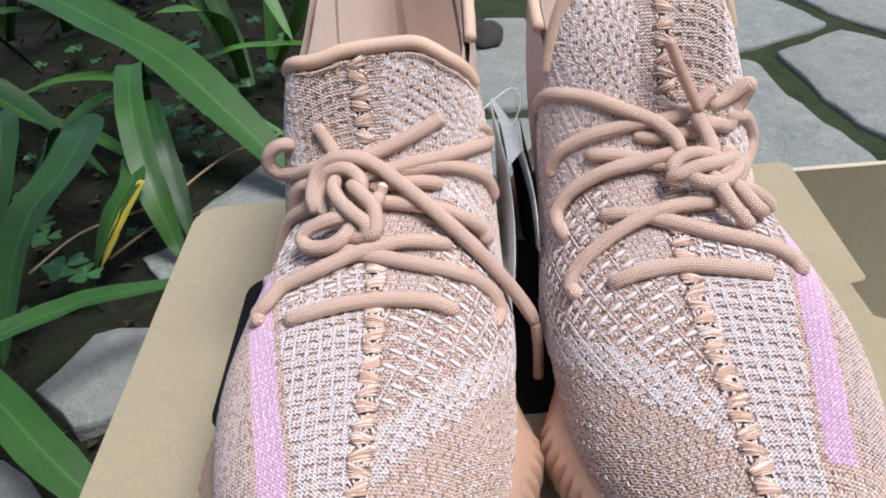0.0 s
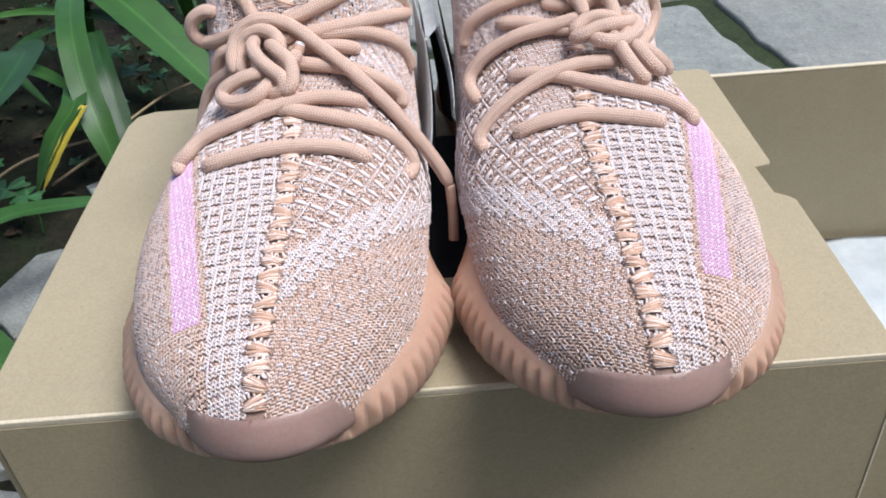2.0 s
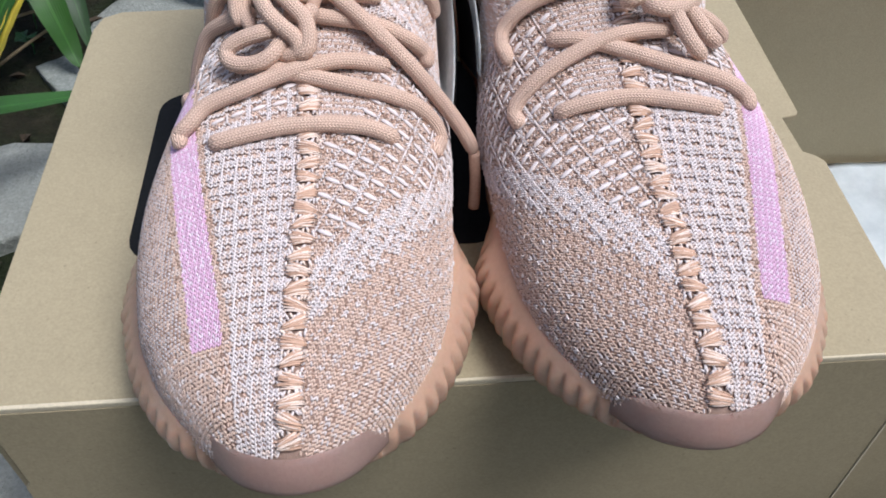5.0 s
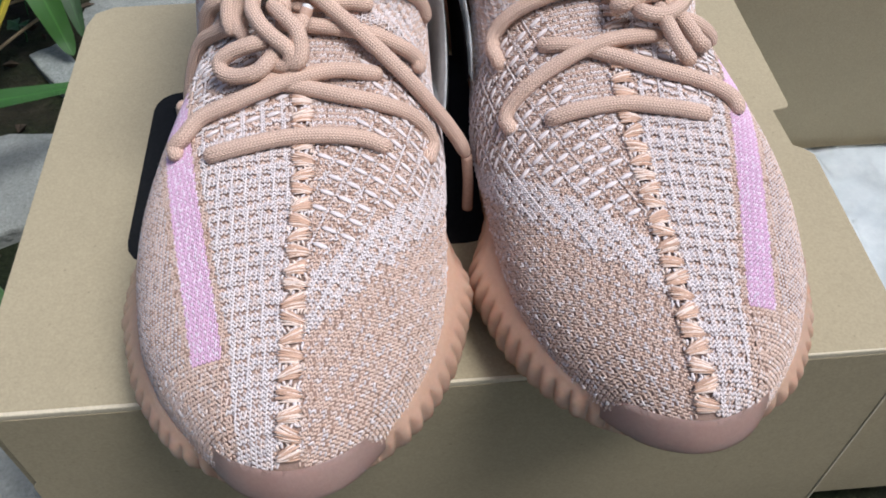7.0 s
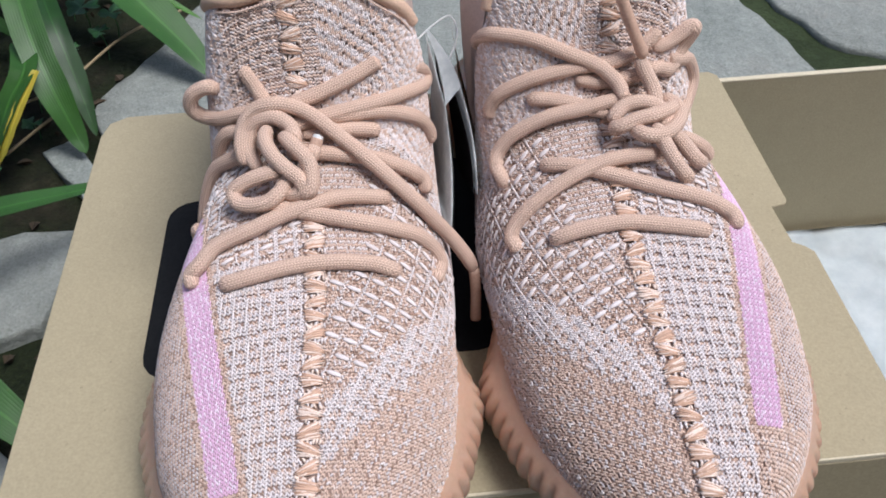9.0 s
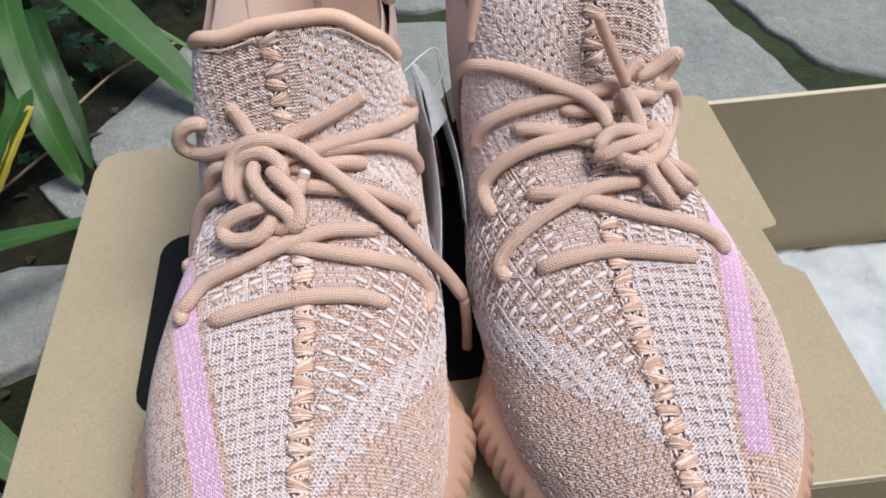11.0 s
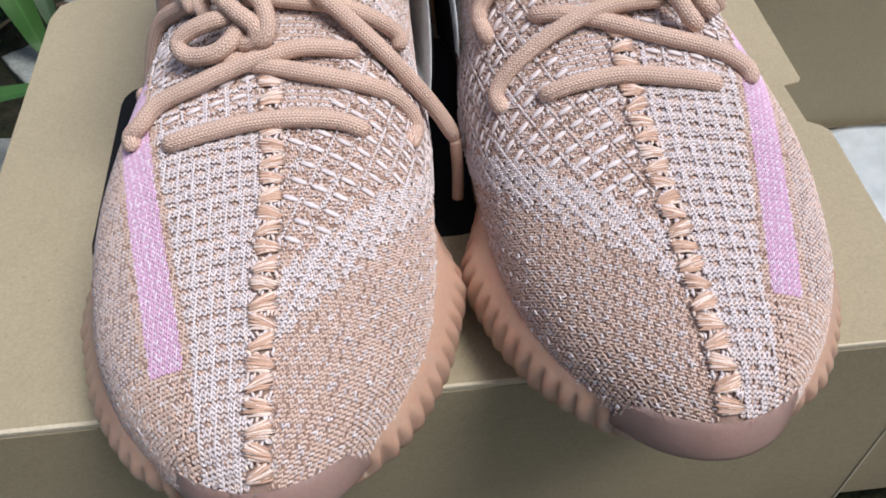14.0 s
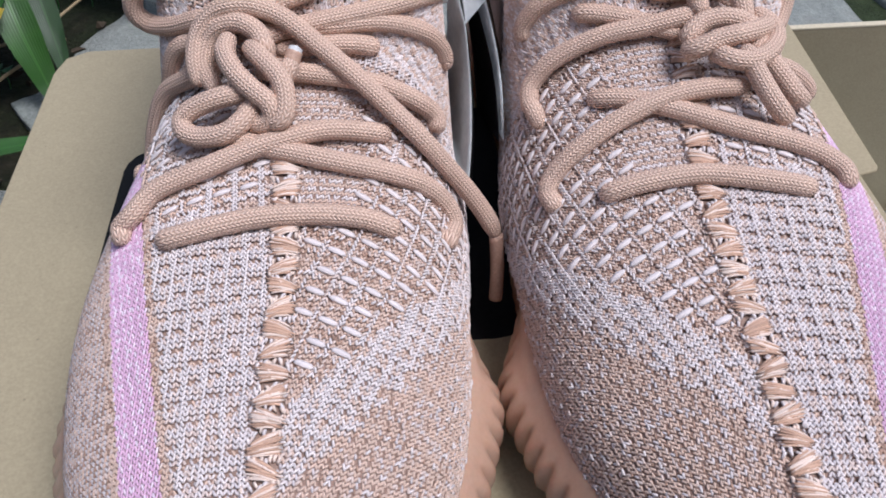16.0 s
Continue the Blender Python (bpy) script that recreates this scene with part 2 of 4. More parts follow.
STONES = [
    [(0.10, 0.30), (0.09, 0.60), (0.23, 0.668), (0.285, 0.672), (0.297, 0.655), (0.298, 0.604), (0.31, 0.54), (0.326, 0.48), (0.345, 0.40), (0.35, 0.30)],
    [(0.323, 0.685), (0.409, 0.731), (0.437, 0.692), (0.502, 0.637), (0.60, 0.55), (0.58, 0.36), (0.375, 0.44), (0.353, 0.487), (0.338, 0.53), (0.33, 0.59)],
    [(0.09, 0.66), (0.12, 0.86), (0.33, 0.87), (0.378, 0.825), (0.402, 0.757), (0.396, 0.743), (0.324, 0.71), (0.25, 0.69)],
    [(0.42, 0.765), (0.45, 0.714), (0.515, 0.662), (0.62, 0.60), (0.80, 0.70), (0.72, 0.95), (0.44, 0.93), (0.40, 0.835)],
    [(0.64, 0.56), (0.72, 0.36), (1.0, 0.36), (1.02, 0.66), (0.82, 0.66)],
    [(-0.012, 0.64), (0.012, 0.60), (0.075, 0.605), (0.07, 0.85), (0.02, 0.86), (-0.02, 0.75)],
    [(-0.10, 0.64), (-0.06, 0.31), (0.075, 0.30), (0.07, 0.575), (0.0, 0.585), (-0.03, 0.66)],
    [(-0.255, 0.432), (-0.205, 0.335), (-0.09, 0.31), (-0.12, 0.56), (-0.18, 0.60), (-0.205, 0.54)],
    [(-0.290, 0.295), (-0.314, 0.240), (-0.274, 0.204), (-0.240, 0.212), (-0.240, 0.300)],
    [(-0.37, 0.18), (-0.31, 0.182), (-0.28, 0.158), (-0.22, 0.10), (-0.30, 0.08), (-0.38, 0.10)],
    [(-0.282, 0.388), (-0.262, 0.402), (-0.225, 0.345), (-0.235, 0.320)],
    [(-0.38, 0.09), (-0.36, -0.22), (-0.1, -0.25), (-0.16, 0.07), (-0.22, 0.08)],
    [(-0.08, -0.24), (0.24, -0.24), (0.26, -0.06), (-0.11, -0.04)],
    [(0.28, -0.24), (0.62, -0.22), (0.66, -0.03), (0.29, -0.05)],
    [(0.12, 0.89), (0.38, 0.88), (0.40, 1.02), (0.62, 1.3), (0.1, 1.35)],
    [(0.52, 0.33), (0.56, -0.01), (0.96, -0.01), (0.98, 0.33), (0.62, 0.34)],
]
for n, s in enumerate(STONES):
    flagstone(s, n + 3)


# plain unseen wall, added behind the camera to shape light on front faces
BOUNCE_WALL = speckled("cream_bounce_render", (0.66, 0.61, 0.54), (0.74, 0.69, 0.62), 6, 0.9, 0.003, 80)
tagged(part("wall_south", slab(-5, 5, -2.3, -2.0, -0.05, 2.6, 0.01), BOUNCE_WALL, smooth=False), "plain cream wall, unseen, added to bounce light and close the yard", "wall", kind="structure")

# ---- shoe box ----
box = thing("shoe_box", pose(0, 0, G), "brown kraft cardboard shoe box standing open on the flagstones", "box")
T = 0.003
x0, x1 = -W / 2, 0.50


def bpart(name, bm, mat, label=""):
    return part(name, bm, mat, box, label, smooth=False)


# lid panel with its locking notch in the free edge
hw = W / 2
notch = [(hw, 0.0), (hw, 0.100), (hw - 0.003, 0.104), (hw - 0.0075, 0.107), (hw - 0.0085, 0.130), (hw - 0.0015, 0.1315), (hw, 0.134), (hw, D - 0.004), (hw - 0.004, D)]
top = [(-hw, 0.001), *notch, (-hw + 0.012, D), (-hw + 0.003, D - 0.005), (-hw, D - 0.016)]
bpart("lid_panel", prism(top, H - G - 0.0028, H - G, 0.0006), KRAFT)
bpart("lid_edge", slab(-hw, hw, -0.0004, 0.0016, H - G - 0.0030, H - G - 0.0002, 0.0005), KRAFT_EDGE, "pale cut edge of the lid")
# front panel of the lid, hanging over the tray, with an open slot at its outer corner
front = [(-hw + 0.003, 0.078), (-hw + 0.0055, 0.082), (-hw + 0.0055, H - G - 0.003), (hw + 0.002, H - G - 0.003), (hw + 0.002, 0.0), (-hw + 0.001, 0.0)]
bm = prism(front, -0.002, 0.0005, 0.0004)
bm.transform(Matrix.Rotation(radians(90), 4, "X"))
bpart("lid_front", bm, KRAFT)
bm = prism([(hw + 0.002, 0), (hw + 0.002, H - G - 0.003), (hw + 0.0028, H - G - 0.003), (hw + 0.0028, 0)], -0.002, 0.0009)
bm.transform(Matrix.Rotation(radians(90), 4, "X"))
bpart("lid_front_edge", bm, KRAFT_EDGE, "pale cut edge of the front flap")
bpart("tray_wall", slab(x0 + 0.004, x1, 0.003, 0.0055, 0.0, H - G - 0.006), KRAFT)
bpart("tray_wall", slab(x0 + 0.004, x1, D - 0.0065, D - 0.0035, 0.0, H - G - 0.0035), KRAFT)
bpart("tray_wall_edge", slab(x0 + 0.004, x1, D - 0.0067, D - 0.0033, H - G - 0.0037, H - G - 0.0025, 0.0005), KRAFT_EDGE, "pale cut edge of the tray wall")
bpart("tray_wall", slab(x0, x0 + 0.003, 0.003, D - 0.004, 0.0, H - G - 0.004), KRAFT)
bpart("tray_wall", slab(x1, x1 + 0.003, 0.0, D, 0.0, H - G - 0.004), KRAFT)
bpart("tray_base", slab(x0 + 0.004, x1, 0.006, D - 0.007, 0.0005, 0.003), KRAFT)
# the printed mark under the shoes
ink = []
for cx_, cy_, a0 in ((-0.112, 0.155, 90), (-0.112, 0.075, 180), (0.012, 0.075, 270), (0.012, 0.172, 0)):
    for k in range(5):
        a = radians(a0 + 22.5 * k)
        ink.append((cx_ + 0.012 * math.cos(a), cy_ + 0.012 * math.sin(a)))
bpart("printed_mark", prism(ink, H - G, H - G + 0.0002), BLACK_INK, "solid black printed mark")

tissue_bm = bmesh.new()
nx, ny = 60, 40
rows = []
for j in range(ny + 1):
    rows.append([])
    for i in range(nx + 1):
        x, y = 0.03 + 0.46 * i / nx, 0.008 + (D - 0.018) * j / ny
        z = 0.006 + 0.004 * abs(noise.noise((x * 9, y * 14, 1))) + 0.003 * abs(noise.noise((x * 25 + y * 11, y * 30, 5)))
        rows[-1].append(tissue_bm.verts.new((x, y, z)))
for j in range(ny):
    for i in range(nx):
        tissue_bm.faces.new((rows[j][i], rows[j][i + 1], rows[j + 1][i + 1], rows[j + 1][i]))
bmesh.ops.solidify(tissue_bm, geom=tissue_bm.faces[:], thickness=-0.0008)
tissue = part("tissue_paper", tissue_bm, PAPER)
tissue.matrix_world = pose(0, 0, G)
tagged(tissue, "creased white tissue paper lying in the open tray", "paper")


# ---- shoes ----
def smooth_keys(keys):
    """A smooth function through (position, value) keys."""
    d = spline(keys, 12)
    return lambda v: np.interp(v, d[:, 0], d[:, 1])


LEN = 0.292
f_w = smooth_keys([(-0.002, 0.001), (0.003, 0.003), (0.006, 0.010), (0.010, 0.0168), (0.016, 0.0230), (0.024, 0.0300), (0.034, 0.0372), (0.045, 0.0428), (0.057, 0.0470), (0.08, 0.0505), (0.105, 0.0508), (0.135, 0.0483), (0.16, 0.0425), (0.175, 0.0392), (0.19, 0.0380), (0.22, 0.0378), (0.25, 0.0365), (0.272, 0.031), (0.285, 0.020), (LEN, 0.003)])
f_cx = smooth_keys([(-0.01, 0.0), (0.0, 0.0), (0.03, -0.001), (0.06, -0.0015), (0.10, -0.0006), (0.15, 0.0060), (0.175, 0.0095), (0.20, 0.0112), (0.25, 0.012), (0.30, 0.012)])
f_zt = smooth_keys([(-0.01, 0.030), (0.0, 0.036), (0.004, 0.0415), (0.008, 0.0465), (0.016, 0.0530), (0.03, 0.0575), (0.05, 0.0625), (0.073, 0.0670), (0.105, 0.0745), (0.125, 0.0800), (0.145, 0.087), (0.155, 0.094), (0.163, 0.110), (0.172, 0.133), (0.182, 0.150), (0.192, 0.167), (0.20, 0.18)])
f_zb = smooth_keys([(-0.01, 0.034), (0.0, 0.034), (0.03, 0.030), (0.06, 0.028), (0.15, 0.030), (0.25, 0.036), (0.30, 0.040)])
f_p = smooth_keys([(-0.01, 2.2), (0.0, 2.2), (0.05, 2.5), (0.10, 2.7), (0.15, 2.5), (0.158, 2.7), (0.166, 3.4), (0.176, 4.3), (0.20, 4.3)])
f_lift = lambda v: 0.030 * np.clip(1 - v / 0.105, 0, 1) ** 2


def skin(x, v):
    """Height of the upper over a place (x, v) of the shoe, with v from the toe towards the heel."""
    s = np.clip(np.abs((x - f_cx(v)) / f_w(v)), 0, 0.999)
    p = f_p(v)
    return f_zb(v) + (f_zt(v) - f_zb(v)) * (1 - s**p) ** (1 / p)


def v_end(a, ext=0.0):
    """Where the upper ends at the collar; ext: how far the tongue is pulled up."""
    crown = (0.0010 + 0.0022 * np.exp(-(((a - 0.05) / 0.16) ** 2))) * (ext == 0.0)
    return crown + 0.1705 + np.where(a < 0, 0.030, 0.012) * a * a + ext * np.clip(1 - (a / 0.6) ** 2, 0, 1)


def upper_point(t, a, ext=0.0):
    """A place on the front of the upper: t from toe to collar, a from -1 to 1 across."""
    v = 0.003 + t * (float(v_end(a, ext)) - 0.003)
    p = f_p(v)
    sn, cs = math.sin(a * math.pi / 2), max(0.0, math.cos(a * math.pi / 2))
    x = f_cx(v) + f_w(v) * math.copysign(abs(sn) ** (2 / p), sn)
    return Vector((x, v, f_zb(v) + (f_zt(v) - f_zb(v)) * cs ** (2 / p)))


def outline(f, n=160, v_lo=0.0, v_hi=LEN):
    """The shoe's plan outline, f metres outside the upper's foot."""
    out = []
    for k in range(n):
        t = 2 * math.pi * k / n
        v = 0.003 + (LEN - 0.003) * (1 - math.cos(t)) / 2
        side = 1 if k <= n // 2 else -1
        x = f_cx(v) + side * max(0.0, float(f_w(v)) - (0.003 if v < 0.0031 else 0) - (0.003 if v > LEN - 0.001 else 0))
        out.append((x, v))
    p = np.array(out)
    tan = np.roll(p, -1, 0) - np.roll(p, 1, 0)
    nor = np.stack([tan[:, 1], -tan[:, 0]], 1)
    nor /= np.linalg.norm(nor, axis=1)[:, None] + 1e-9
    return p + nor * (np.asarray(f)[:, None] if np.ndim(f) else f), nor


def rubber_mat(name, c1, c2, rough):
    m = Nodes(name, rough, spec=0.45)
    a, b = m.noise(35, 4), m.noise(700, 3, 0.7)
    col = m.ramp(a, (0.3, c1), (0.7, c2))
    col = m.mix(0.15, col, m.ramp(b, (0.3, tuple(v * 0.6 for v in c1)), (0.7, c2)))
    m.color(col).bump(b, 0.0002, 0.5)
    m.sss(0.5, (1.0, 0.5, 0.35), 0.005)
    return m.mat


SOLE = rubber_mat("peach_translucent_rubber", (0.50, 0.315, 0.23), (0.57, 0.375, 0.285), 0.27)
CAP = rubber_mat("dusky_pink_rubber", (0.55, 0.37, 0.325), (0.61, 0.42, 0.37), 0.22)
BASE_KNIT = speckled("knit_backing", (0.27, 0.18, 0.145), (0.38, 0.265, 0.22), 160, 0.85, 0.0003, 900, 0.15)
SIDE_KNIT = speckled("blush_side_knit", (0.60, 0.47, 0.42), (0.74, 0.61, 0.57), 500, 0.8, 0.0005, 1100, 0.2)
LINING = speckled("smooth_peach_lining", (0.82, 0.66, 0.585), (0.87, 0.72, 0.64), 60, 0.7, 0.0002, 1200, 0.2)
BINDING = speckled("peach_stretch_binding", (0.66, 0.45, 0.335), (0.73, 0.51, 0.39), 90, 0.65, 0.0002, 1500, 0.3)


def build_shoe(mirror, m, label, ext=0.0):
    shoe = thing("sneaker", m, label, "shoe", "pair of sneakers")
    sx = -1 if mirror else 1

    def sp(name, bm, mat, lab="", smooth=True):
        if mirror:
            bm.transform(Matrix.Scale(-1, 4, (1, 0, 0)))
            bmesh.ops.reverse_faces(bm, faces=bm.faces[:])
        return part(name, bm, mat, shoe, lab, smooth)

    # sole with a scalloped edge
    n = 1100
    base, _ = outline(0.0, n)
    seg = np.linalg.norm(np.roll(base, -1, 0) - base, axis=1)
    s = np.r_[0, np.cumsum(seg)[:-1]]
    teeth = np.abs(np.sin(np.pi * s / 0.0060)) ** 0.8
    vb = base[:, 1]
    toe = np.clip(1 - vb / 0.078, 0, 1) ** 0.75
    inner = base[:, 0] > f_cx(vb)
    waist = np.clip((vb - np.where(inner, 0.085, 0.10)) / 0.03, 0, 1) * np.clip((0.25 - vb) / 0.03, 0, 1)
    wide = np.where(inner, 0.0088, 0.0096) * (1 - np.where(inner, 0.92, 0.80) * toe) * (1 - 1.5 * waist) - 0.0085 * np.clip(1 - vb / 0.026, 0, 1)
    bm = bmesh.new()
    rings = []
    for f, z, tooth in ((-0.012, 0.0, 0), (-0.001, 0.0005, 0), (0.5, 0.003, 0.7), (0.88, 0.008, 1.0), (1.0, 0.013, 1.0), (1.0, 0.018, 1.0), (0.92, 0.0215, 0.75), (0.78, 0.0245, 0.3), (0.62, 0.0268, 0.05), (0.42, 0.0285, 0), (0.2, 0.0315, 0), (-0.6, 0.0345, 0)):
        off = np.where(wide > 0, wide * f, wide)
        if f == -0.012:
            off = np.full(n, -0.012)
        o, _ = outline(off - 0.0034 * tooth * (1 - teeth) * (1 - 0.3 * toe) + 0.0012 * tooth, n)
        rings.append([bm.verts.new((x, y, z + f_lift(max(y, 0)) * (1 - z / 0.038))) for (x, y), tt in zip(o, toe)])
    for r0, r1 in zip(rings, rings[1:]):
        for k in range(n):
            l = (k + 1) % n
            bm.faces.new((r0[k], r0[l], r1[l], r1[k]))
    bm.faces.new(rings[0][::-1])
    bmesh.ops.recalc_face_normals(bm, faces=bm.faces[:])
    sp("sole", bm, SOLE)

    # rubber toe cap, over the sole and the tip of the upper
    bm = bmesh.new()
    na, nz = 40, 12
    rows = []
    for i in range(na + 1):
        a = -1 + 2 * i / na
        x = 0.0285 * a
        col = []
        # the shoe's front edge in plan at this x
        vv = np.linspace(0.003, 0.06, 400)
        vf = float(np.interp(math.hypot(x, 0.008), f_w(vv), vv))
        vtop = vf + 0.0004 - 0.0004 * a * a
        ztop = float(skin(x, vtop + 0.001)) + 0.0010
        zlow = 0.003 + float(f_lift(vf + 0.008)) * 0.85
        for j in range(nz + 1):
            t = j / nz
            z = zlow + (ztop - zlow) * (t * (1 - 0.62 * a**6) + 0.22 * a**6)
            y = vf + 0.012 * max(0.0, 1 - t / 0.55) ** 1.6 - 0.0042 * (1 - a**6) + (vtop - vf + 0.0042 * (1 - a**6)) * max(0.0, (t - 0.45) / 0.55) ** 2.2
            col.append(bm.verts.new((x, y, z)))
        rows.append(col)
    for r0, r1 in zip(rows, rows[1:]):
        for j in range(nz):
            bm.faces.new((r0[j], r1[j], r1[j + 1], r0[j + 1]))
    bmesh.ops.solidify(bm, geom=bm.faces[:], thickness=0.0022)
    bmesh.ops.recalc_face_normals(bm, faces=bm.faces[:])
    sp("toe_cap", bm, CAP, "dusky pink rubber toe bumper")

    # backing of the knitted upper
    bm = bmesh.new()
    nt, na = 110, 72
    grid = []
    for i in range(nt + 1):
        t = (i / nt) ** 1.25
        grid.append([bm.verts.new(upper_point(t, -1 + 2 * k / na, ext)) for k in range(na + 1)])
    for r0, r1 in zip(grid, grid[1:]):
        for k in range(na):
            bm.faces.new((r0[k], r0[k + 1], r1[k + 1], r1[k]))
    sp("upper", bm, BASE_KNIT)

    # rear quarter and lining
    def rear(grow, top_drop):
        bm = bmesh.new()
        cols = []
        m_ = 60
        for i in range(2 * m_ + 1):
            q = 1 - abs(i - m_) / m_
            v = 0.168 + (LEN - 0.168) * math.sin(q * math.pi / 2)
            side = 1 if i <= m_ else -1
            wb = 0.88 * float(f_w(min(v, LEN))) * (1 if i != m_ else 0) + grow
            wt = (0.0345 - 0.004 * q) * math.sqrt(max(0, 1 - max(0, (v - 0.22) / (LEN - 0.005 - 0.22)) ** 2)) + grow
            if i == m_:
                wt = wb = 0
            zt = 0.120 + 0.036 * ((v - 0.168) / (LEN - 0.168)) ** 1.2 - top_drop
            col = []
            for j in range(13):
                u = j / 12
                z = float(f_zb(v)) + (zt - float(f_zb(v))) * u
                w_ = wb + (wt - wb) * u**1.3 + 0.003 * math.sin(math.pi * u)
                yy = v + (-0.006 * u if v > 0.26 else 0) + 0.020 * u * (1 - q)
                col.append(bm.verts.new((float(f_cx(v)) + side * w_, yy, z)))
            cols.append(col)
        for r0, r1 in zip(cols, cols[1:]):
            for j in range(12):
                bm.faces.new((r0[j], r1[j], r1[j + 1], r0[j + 1]))
        line = [c[-1].co.copy() for c in cols]
        return bm, line

    bm, line = rear(0.0, 0)
    sp("quarter", bm, SIDE_KNIT)
    bm, _ = rear(-0.003, 0.0005)
    sp("lining", bm, LINING, "smooth peach inner lining")
    bm = bmesh.new()
    o, _ = outline(-0.004, 120)
    bm.faces.new([bm.verts.new((x, y, 0.040)) for x, y in o])
    sp("insole", bm, LINING, "peach insole")
    # rounded binding round the opening
    fr = [upper_point(1.0, a, ext) + Vector((0, 0, 0.001)) for a in np.linspace(-0.58, 0.58, 33)]
    ring = [Vector((sx * p.x, p.y, p.z)) for p in line[6:-6]]
    frs = [Vector((sx * p.x, p.y, p.z)) for p in fr]
    sweep("collar_binding", spline(frs, 3), 0.0027, BINDING, shoe, 12)
    sweep("collar_binding", spline(ring[::4], 4), 0.0025, BINDING, shoe, 12)
    shoe_fronts.append((shoe, frs))
    return shoe


shoe_fronts = []
left = build_shoe(False, pose(-0.050, -0.057, H), "clay pink knitted sneaker with a tan lace tied in a knot")
right = build_shoe(True, pose(0.067, -0.052, H), "clay pink knitted sneaker with a tan lace and hanging aglet", 0.013)


# ---- knitted surface, made of single stitches ----
def yarn(name, c, rough=0.75, sheen=0.2, spread=0.35):
    m = Nodes(name, rough, spec=0.25)
    r = m.island()
    lo, hi = tuple(v * (1 - spread) for v in c), tuple(min(0.95, v * (1 + spread * 0.5)) for v in c)
    col = m.ramp(r, (0.0, lo), (0.5, c), (1.0, hi))
    f = m.noise(2600, 2, 0.6)
    m.color(m.mix(0.3, col, m.ramp(f, (0.3, lo), (0.7, hi)))).bump(f, 0.0002, 0.6)
    m.b.inputs["Sheen Weight"].default_value = sheen
    return m.mat


YARNS = [
    yarn("tan_yarn", (0.67, 0.49, 0.41), spread=0.14),
    yarn("blush_yarn", (0.715, 0.58, 0.54), spread=0.12),
    yarn("white_yarn", (0.77, 0.69, 0.695), spread=0.10),
    yarn("lilac_grey_yarn", (0.65, 0.58, 0.60), spread=0.14),
    yarn("brown_yarn", (0.44, 0.285, 0.22), spread=0.25),
    yarn("orchid_yarn", (0.74, 0.47, 0.66), 0.5, spread=0.15),
    yarn("pale_orchid_yarn", (0.84, 0.70, 0.82), 0.5, spread=0.12),
    yarn("golden_silk_yarn", (0.60, 0.385, 0.285), 0.26, 0.1, 0.3),
    yarn("cream_silk_yarn", (0.84, 0.68, 0.60), 0.32, 0.1, 0.2),
]


def capsules(name, c, d, nrm, length, radius, slot, parent, label="", arch=0.25, sides=5, flat=1.0):
    """Short rounded strands, at centres c along unit directions d, joined into one mesh."""
    n = len(c)
    length, radius = np.broadcast_to(length, n), np.broadcast_to(radius, n)
    side = np.cross(d, nrm)
    up = np.cross(side, d)
    prof = ((-0.5, 0.0), (-0.3, 0.85), (0.3, 0.85), (0.5, 0.0)) if arch <= 0 else ((-0.5, 0.0), (-0.32, 0.8), (0.0, 1.0), (0.32, 0.8), (0.5, 0.0))
    verts, index, per = [], [], 0
    for t, r in prof:
        mid = c + d * (length * t)[:, None] + up * (radius * (arch if arch > 0 else 0) * (1 - (2 * t) ** 2))[:, None]
        if r == 0:
            verts.append(mid[:, None, :])
            index.append([per])
            per += 1
        else:
            ring = []
            for k in range(sides):
                a = 2 * math.pi * (k + 0.5) / sides
                ring.append(mid + (side * math.cos(a) + up * (flat * math.sin(a))) * (radius * r)[:, None])
            verts.append(np.stack(ring, 1))
            index.append(list(range(per, per + sides)))
            per += sides
    v = np.concatenate(verts, 1).reshape(-1, 3)
    tri = []
    for r0, r1 in zip(index, index[1:]):
        for k in range(sides):
            l = (k + 1) % sides
            if len(r0) == 1:
                tri.append((r0[0], r1[l], r1[k]))
            elif len(r1) == 1:
                tri.append((r0[k], r0[l], r1[0]))
            else:
                tri += [(r0[k], r0[l], r1[l]), (r0[k], r1[l], r1[k])]
    tri = np.array(tri)
    f = (tri[None] + (np.arange(n) * per)[:, None, None]).reshape(-1, 3)
    me = bpy.data.meshes.new(name)
    me.vertices.add(len(v))
    me.vertices.foreach_set("co", v.astype(np.float32).ravel())
    me.loops.add(len(f) * 3)
    me.loops.foreach_set("vertex_index", f.astype(np.int32).ravel())
    me.polygons.add(len(f))
    me.polygons.foreach_set("loop_start", np.arange(0, len(f) * 3, 3, dtype=np.int32))
    for y in YARNS:
        me.materials.append(y)
    me.polygons.foreach_set("material_index", np.repeat(np.broadcast_to(slot, n), len(tri)).astype(np.int32))
    me.polygons.foreach_set("use_smooth", np.ones(len(f), bool))
    me.update(calc_edges=True)
    ob = new(name, me)
    ob.parent = parent
    if label:
        ob["label"] = label
    return ob


# the crest's length, and the seam's line along it
CV = np.linspace(0.004, 0.192, 800)
CL = np.r_[0, np.cumsum(np.hypot(np.diff(CV), np.diff(f_zt(CV))))]
f_seam = smooth_keys([(-0.01, 0.0), (0.0, 0.0), (0.05, 0.003), (0.10, 0.006), (0.13, 0.005), (0.17, 0.003), (0.2, 0.003)])
f_stripe = smooth_keys([(0.0, -0.017), (0.04, -0.0225), (0.075, -0.029), (0.107, -0.0345), (0.14, -0.039), (0.2, -0.044)])


